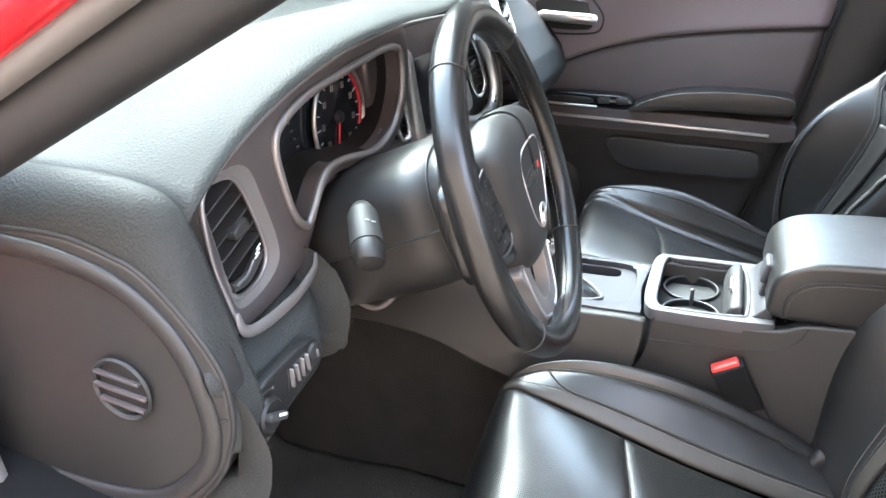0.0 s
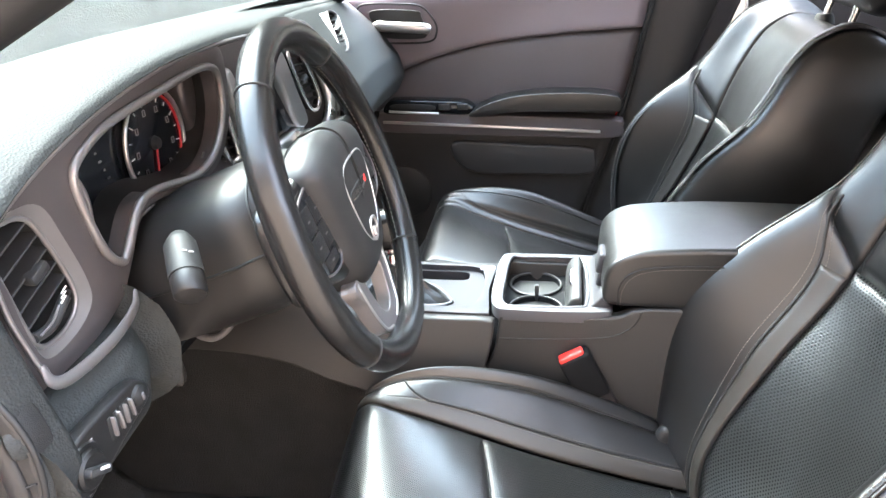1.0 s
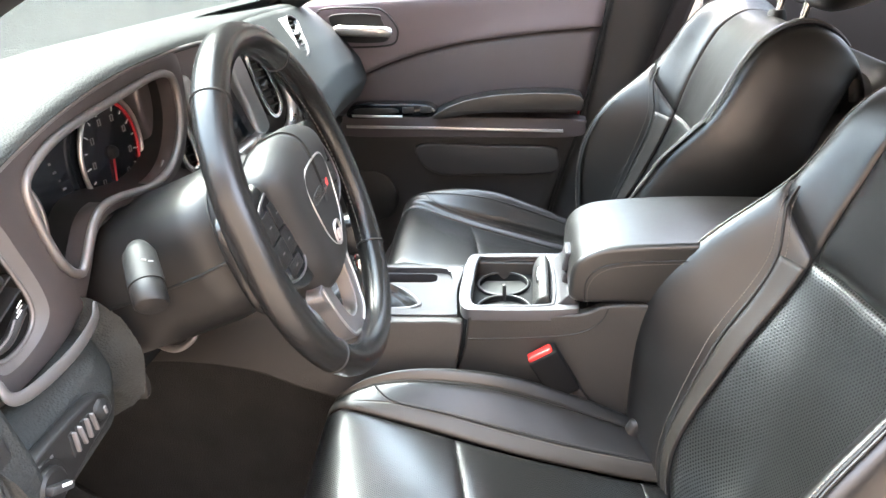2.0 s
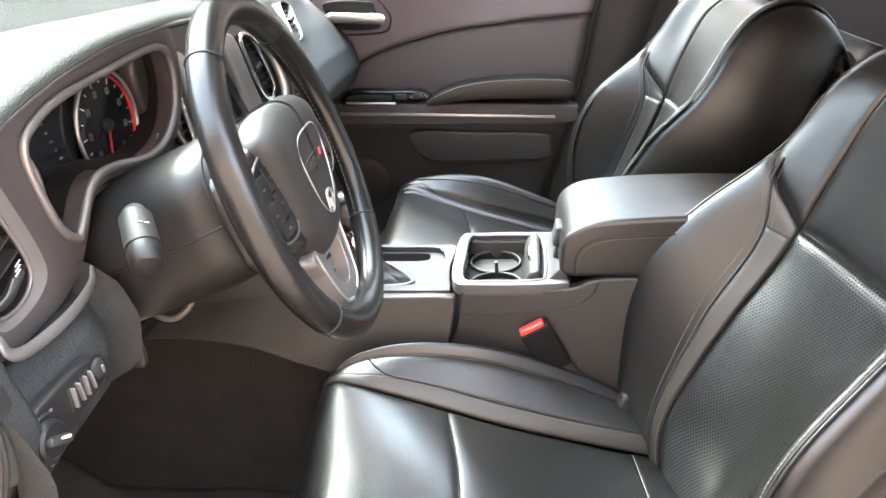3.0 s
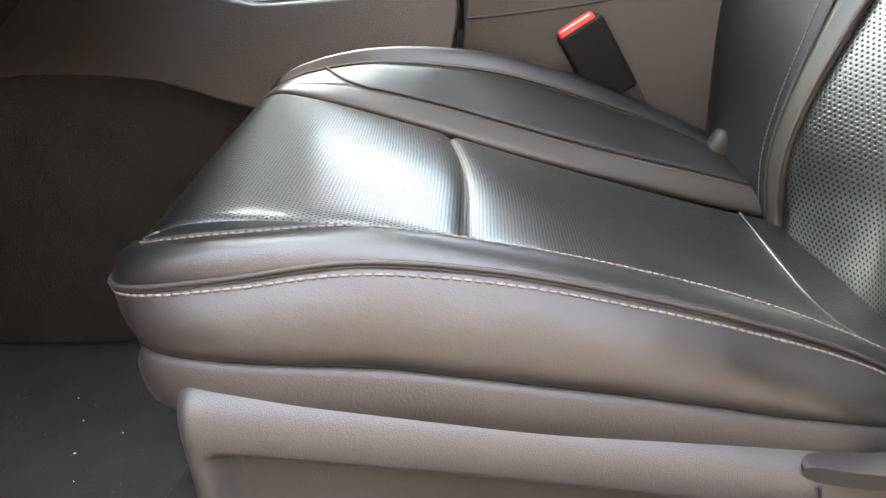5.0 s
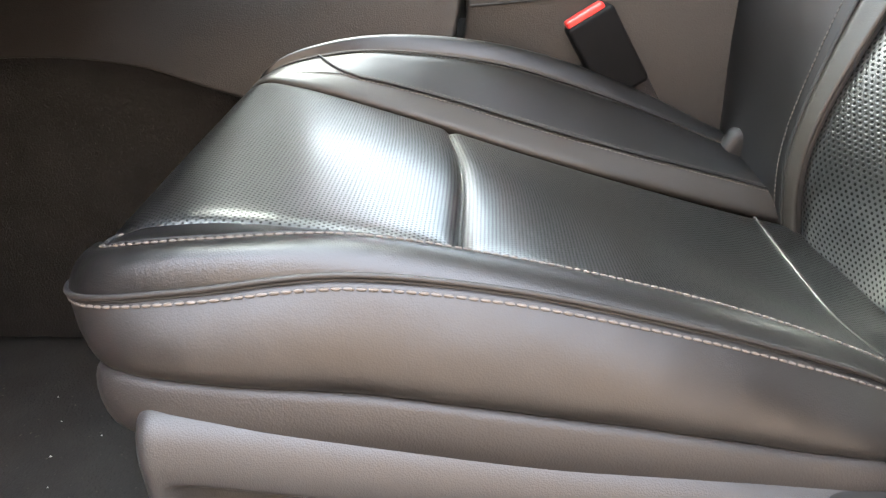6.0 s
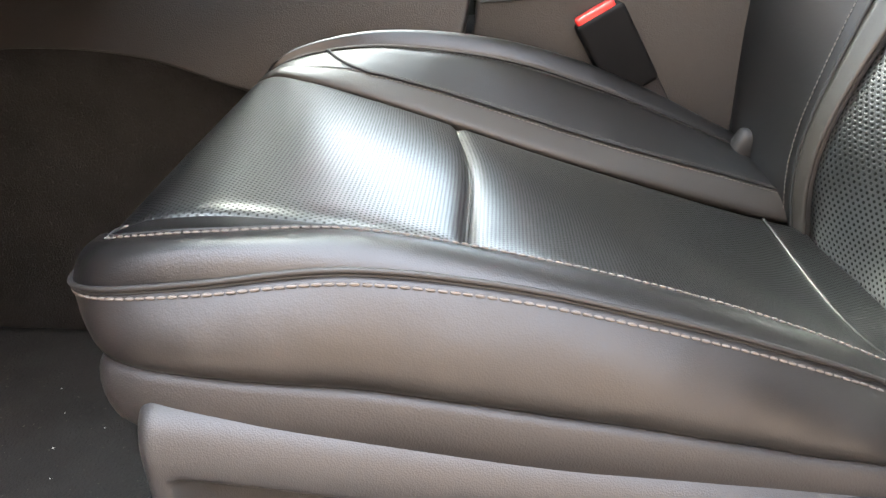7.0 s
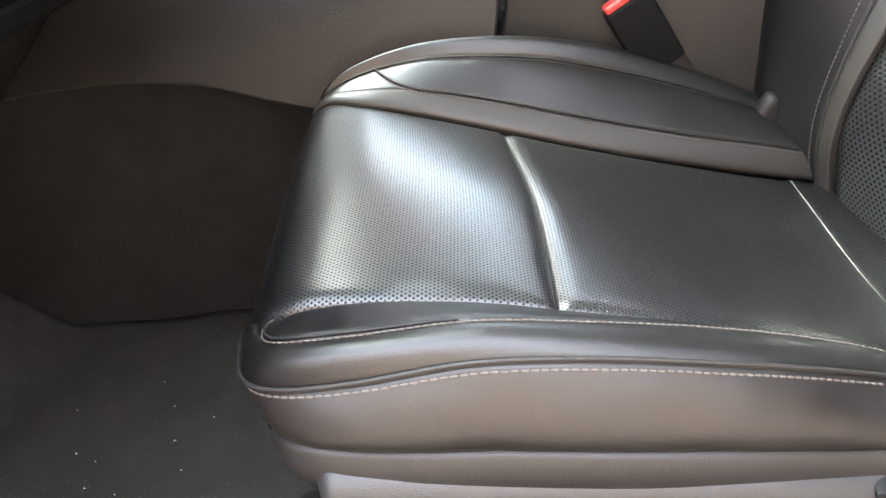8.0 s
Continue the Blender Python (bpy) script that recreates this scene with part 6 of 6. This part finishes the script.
tube("stalk_tip", [(-.2090, -.105, .967), (-.2075, -.108, .965), (-.201, -.1175, .9565), (-.200, -.1195, .955)], 0.0135, SHROUD, stk, "dark stalk end", sides=24, radii=[0.0134, 0.0143, 0.0141, 0.0125])
for k in range(4):
    part("stalk_mark", block(0.0040, 0.0012, 0.0006, 0, 1, pose(-.2105 + .006 * (k % 2), -.0985 - .006 * (k // 2), .9870 - .005 * (k // 2) - .0012 * (k % 2), 32, 14, 25)), BEZEL, stk)
tube("tilt_lever", spline([(-0.315, 0.045, 0.832), (-0.293, 0.030, 0.824), (-0.273, 0.028, 0.822), (-0.254, 0.028, 0.836), (-0.245, 0.028, 0.856)], 24), 0.0038, BEZEL, column, "pale curved tilt lever", sides=10)

# ---------------------------------------------------------------- centre console
con = thing("centre_console", (0.1, 0.375, 0.45), "dark centre console with satin shifter plate and cup holders", "console")
front_side = rounded([(-0.300, 0.86), (-0.282, 0.84), (-0.259, 0.776), (-0.236, 0.728), (-0.206, 0.716), (-0.18, 0.712), (-0.08, 0.711), (-0.008, 0.710), (0.004, 0.698), (-0.006, 0.645), (-0.02, 0.60), (-0.05, 0.572), (-0.12, 0.592), (-0.20, 0.621), (-0.26, 0.643), (-0.30, 0.654), (-0.357, 0.663), (-0.41, 0.667), (-0.47, 0.668), (-0.497, 0.668), (-0.485, 0.690), (-0.41, 0.77), (-0.36, 0.85)], 120)


def leaning(bm):
    """Lets a console side lean out towards its foot and towards the footwell."""
    for v in bm.verts:
        v.co.y += 0.15 * min(0, v.co.x) * min(1, max(0, (0.722 - v.co.z) / 0.09)) + 0.25 * min(0, v.co.z - 0.705)
    return bm


part("front_side", leaning(prism(front_side, "y", 0.282, 0.300, 0.0065, 4)), CONSOLE, con, "grained dark side panel")
part("front_side", prism(front_side, "y", 0.450, 0.468, 0.0065, 4), CONSOLE, con, "grained dark side panel")
rear_side = rounded([(0.010, 0.700), (0.016, 0.722), (0.05, 0.722), (0.16, 0.722), (0.20, 0.735), (0.26, 0.738), (0.42, 0.738), (0.62, 0.735), (0.64, 0.60), (0.62, 0.46), (0.3, 0.44), (-0.03, 0.50), (-0.035, 0.56), (-0.012, 0.62), (0.004, 0.66)], 90)
for y0, y1 in ((0.282, 0.300), (0.450, 0.468)):
    part("rear_side", prism(rear_side, "y", y0, y1, 0.004, 3), CONSOLE, con, "grained dark side panel")
tube("side_line", spline([(0.012, 0.2815, 0.683), (0.06, 0.2815, 0.684), (0.13, 0.2815, 0.688), (0.17, 0.2815, 0.695), (0.195, 0.2815, 0.712), (0.205, 0.2815, 0.733)], 30), 0.0011, BLACK, con)
part("core", block(0.62, 0.136, 0.22, 0.004, 1, pose(0.32, 0.375, 0.585)), BLACK, con)
part("core", block(0.42, 0.130, 0.06, 0.004, 1, pose(-0.22, 0.375, 0.660)), BLACK, con)
# stack foot with small storage and socket
foot = [(-0.30, 0.86), (-0.272, 0.82), (-0.252, 0.776), (-0.240, 0.74), (-0.226, 0.716), (-0.20, 0.705), (-0.19, 0.70)]
fs = spline(foot, 24)
sheet("stack_foot", lambda u, v: (fs[int(u)][0] - 0.012 * math.sin(3.14 * v), v * 0.156 + 0.297, fs[int(u)][1] - 0.008 * math.sin(3.14 * v)), range(24), np.linspace(0, 1, 14), PLASTIC_GREY, con, puff=0, lip=0.01)
part("socket", lathe([(0.0, -0.004), (0.010, -0.004), (0.012, 0.003), (0.015, 0.0)], pose(-0.244, 0.325, 0.752, 0, 62), 28), CHROME, con, "bright power socket")
part("stack_switch", block(0.008, 0.026, 0.03, 0.003, 2, pose(-0.262, 0.320, 0.805, 0, -20)), GLOSS, con)
# shifter plate
boot_hole = rounded([(-0.195, 0.325), (-0.195, 0.395), (-0.16, 0.405), (-0.100, 0.388), (-0.066, 0.345), (-0.068, 0.333), (-0.085, 0.326), (-0.14, 0.322)], 40)
bin_hole = rounded([(-0.16, 0.415), (-0.16, 0.441), (-0.10, 0.443), (-0.056, 0.441), (-0.048, 0.428), (-0.056, 0.414), (-0.11, 0.413)], 36)
pan = rounded([(-0.206, 0.317), (-0.10, 0.314), (-0.045, 0.316), (-0.026, 0.330), (-0.020, 0.375), (-0.026, 0.430), (-0.045, 0.446), (-0.10, 0.448), (-0.206, 0.448), (-0.211, 0.375)], 60)
part("shifter_plate", prism(rounded([(-0.212, 0.299), (-0.10, 0.296), (-0.014, 0.296), (-0.005, 0.303), (-0.008, 0.335), (-0.011, 0.375), (-0.008, 0.420), (-0.006, 0.446), (-0.014, 0.453), (-0.10, 0.454), (-0.21, 0.453), (-0.218, 0.375)], 90), "z", 0.690, 0.714, 0.005, 4, holes=[pan]), PLATE, con, "satin silver shifter surround")
part("plate_pan", prism(pan, "z", 0.692, 0.7055, 0.001, 1, holes=[boot_hole, bin_hole]), PLATE, con)
part("boot_floor", block(0.15, 0.12, 0.004, 0, 1, pose(-0.13, 0.36, 0.693)), BLACK, con)
part("bin_floor", block(0.12, 0.03, 0.004, 0, 1, pose(-0.10, 0.428, 0.688)), BLACK, con)
tube("boot_ring", [(x, y, 0.7065) for x, y in boot_hole], 0.0030, FRAME, con, closed=True)
part("plate_emblem", block(0.022, 0.012, 0.002, 0.0008, 1, pose(-0.020, 0.440, 0.7145)), SILVER, con)


def gaiter(u, k):
    x, y = boot_hole[int(k) % 40]
    cx, cy = -0.148 - 0.004 * u, 0.362
    s = 1 - 0.86 * u ** 0.75 + 0.05 * math.sin(u * 14) * (1 - u)
    w = 1 + 0.06 * math.sin(int(k) * 0.9) * math.sin(3.1 * u)
    return (cx + (x - cx) * s * w, cy + (y - cy) * s * w, 0.706 + 0.055 * u)


boot = sheet("shift_boot", gaiter, np.linspace(0, 1, 18), range(41), RIM_LEATHER, con, "folded black leather boot", puff=0, lip=0.0, flip=False)
part("shift_collar", lathe([(0.0, 0.028), (0.010, 0.028), (0.0125, 0.022), (0.0105, 0.018), (0.0130, 0.010), (0.012, 0.0)], pose(-0.151, 0.362, 0.756, 0, -8), 24), CHROME, con, "chrome shifter neck")
knob = block(0.045, 0.042, 0.062, 0.016, 4, pose(-0.158, 0.362, 0.812, 0, -10))
part("shift_knob", knob, RIM_LEATHER, con, "leather shift grip")
# cup holder tray
tray_in = rounded([(0.016, 0.300), (0.012, 0.375), (0.016, 0.450), (0.04, 0.455), (0.11, 0.455), (0.128, 0.445), (0.134, 0.375), (0.132, 0.31), (0.12, 0.295), (0.05, 0.292)], 60)
tray_out = rounded([(0.003, 0.294), (-0.003, 0.375), (0.003, 0.456), (0.03, 0.466), (0.13, 0.466), (0.160, 0.458), (0.168, 0.375), (0.166, 0.30), (0.150, 0.284), (0.04, 0.281)], 80)
tr = part("cup_tray", prism(tray_out, "z", 0.713, 0.730, 0.006, 5, holes=[tray_in]), FRAME, con, "satin silver frame of the cup holders")
tube("tray_lip", [(x, y, 0.7290) for x, y in tray_in], 0.0030, FRAME, tr, "bright inner lip", closed=True, sides=10)
wells = [(0.057, 0.414), (0.060, 0.336)]
part("tray_floor", prism(tray_in, "z", 0.690, 0.700, 0, 1, holes=[[(cx + 0.0370 * math.cos(a), cy + 0.0370 * math.sin(a)) for a in np.linspace(0, 2 * math.pi, 32, endpoint=False)] for cx, cy in wells]), WELL, tr, "black tray floor")
for cx, cy in wells:
    part("cup_well", lathe([(0.0, -0.055), (0.030, -0.055), (0.0370, 0.0), (0.0385, 0.003), (0.039, 0.0)], pose(cx, cy, 0.700), 36), WELL, tr)
    tube("well_ring", [(cx + 0.0385 * math.cos(a), cy + 0.0385 * math.sin(a), 0.703) for a in np.linspace(0, 2 * math.pi, 40, endpoint=False)], 0.0018, PLASTIC_GREY, tr, closed=True)
part("well_post", block(0.006, 0.008, 0.03, 0.002, 2, pose(0.060, 0.376, 0.706)), PLASTIC_GREY, tr)
part("tray_slope", prism(rounded([(0.126, 0.705), (0.128, 0.724), (0.140, 0.733), (0.152, 0.745), (0.160, 0.745), (0.164, 0.72), (0.158, 0.705)], 36), "y", 0.298, 0.452, 0.003, 3), PLATE, con, "satin slope before the armrest")
fl = part("tray_flap", prism(rounded([(0.104, 0.700), (0.103, 0.716), (0.108, 0.731), (0.116, 0.738), (0.124, 0.737), (0.126, 0.72), (0.122, 0.70)], 36), "y", 0.306, 0.444, 0.004, 3), PLASTIC_GREY, con, "grey flap with a bright grip")
tube("flap_grip", spline([(0.1125, 0.398, 0.7365), (0.1105, 0.390, 0.7355), (0.110, 0.372, 0.7352), (0.1105, 0.356, 0.7355), (0.1125, 0.348, 0.7365)], 14), 0.0026, CHROME, fl)
# armrest
arm_sec = rounded([(0.158, 0.742), (0.152, 0.770), (0.158, 0.796), (0.180, 0.814), (0.22, 0.822), (0.32, 0.826), (0.46, 0.822), (0.50, 0.81), (0.51, 0.77), (0.50, 0.742), (0.35, 0.738), (0.22, 0.738)], 70)
lid = part("armrest_lid", prism(arm_sec, "y", 0.284, 0.466, 0.026, 8), LEATHER, con, "padded black leather armrest lid")
seam = [(0.172, 0.2828, 0.742), (0.172, 0.2828, 0.765), (0.182, 0.2828, 0.785), (0.205, 0.2828, 0.797), (0.26, 0.2828, 0.802), (0.40, 0.2828, 0.804)]
tube("lid_seam", spline(seam, 40), 0.0012, BLACK, lid)
stitches("lid_stitching", spline([(x + 0.004, y - 0.0004, z - 0.004) for x, y, z in seam], 60), THREAD, lid, 0.0044, 0.003, 0.00045)
part("lid_latch", block(0.012, 0.040, 0.030, 0.004, 3, pose(0.151, 0.352, 0.778, 0, 12)), PLATE, con, "satin lid latch")
part("lid_latch", block(0.010, 0.034, 0.018, 0.003, 3, pose(0.150, 0.352, 0.752, 0, 12)), PLATE, con)

# pale crumbs on the carpet and the seat
CRUMBS = [(-.380, .081), (-.346, .111), (-.354, .039), (-.454, .023), (-.413, .011), (-.461, .058), (-.30, .16), (-.52, .13), (-.43, .17), (-.49, .07), (-.40, .13)]
verts, faces = [], []
for n, (cx, cy) in enumerate(CRUMBS + [(.150, .016), (.105, -.035)]):
    cz = carpet_height(cx, cy) + 0.003 if n < len(CRUMBS) else (.5515 if n == len(CRUMBS) else .5745)
    r = (0.0008 if n % 3 else 0.0012) * (1 if n < len(CRUMBS) else 0.6)
    k0 = len(verts)
    verts += [(cx + r * 1.6, cy, cz), (cx - r, cy + r * 0.7, cz), (cx - r * 0.6, cy - r, cz), (cx, cy, cz + r), (cx, cy, cz - r)]
    faces += [(k0, k0 + 1, k0 + 3), (k0 + 1, k0 + 2, k0 + 3), (k0 + 2, k0, k0 + 3), (k0 + 1, k0, k0 + 4), (k0 + 2, k0 + 1, k0 + 4), (k0, k0 + 2, k0 + 4)]
tagged(solid("crumbs", verts, faces, WHITE, None, smooth=False), "pale crumbs of dirt on carpet and seat", "dirt", kind="stuff")

# loose ends under the dash
plug = thing("wiring_plug", (-0.362, 0.0, 0.80), "beige wiring plug hanging under the dashboard", "plug")
part("plug_body", block(0.034, 0.016, 0.014, 0.003, 2, pose(-0.352, 0.0, 0.802, 0, -38)), BEIGE, plug)
tube("cable", spline([(-0.345, 0.0, 0.812), (-0.35, 0.02, 0.84), (-0.38, 0.05, 0.86)], 14), 0.004, BLACK, plug)
part("bracket", prism(rounded([(-0.33, 0.84), (-0.315, 0.84), (-0.30, 0.80), (-0.305, 0.778), (-0.325, 0.79)], 24), "y", -0.004, 0.004, 0.0015, 2), PLASTIC, plug)
latch = thing("bonnet_release", (-0.37, -0.02, 0.78), "grey release lever under the dashboard", "lever")
tube("lever", spline([(-0.42, -0.01, 0.755), (-0.39, -0.02, 0.762), (-0.35, -0.01, 0.785), (-0.32, 0.0, 0.80)], 20), 0.006, PLASTIC_GREY, latch, sides=10, radii=list(np.linspace(0.009, 0.005, 20)))
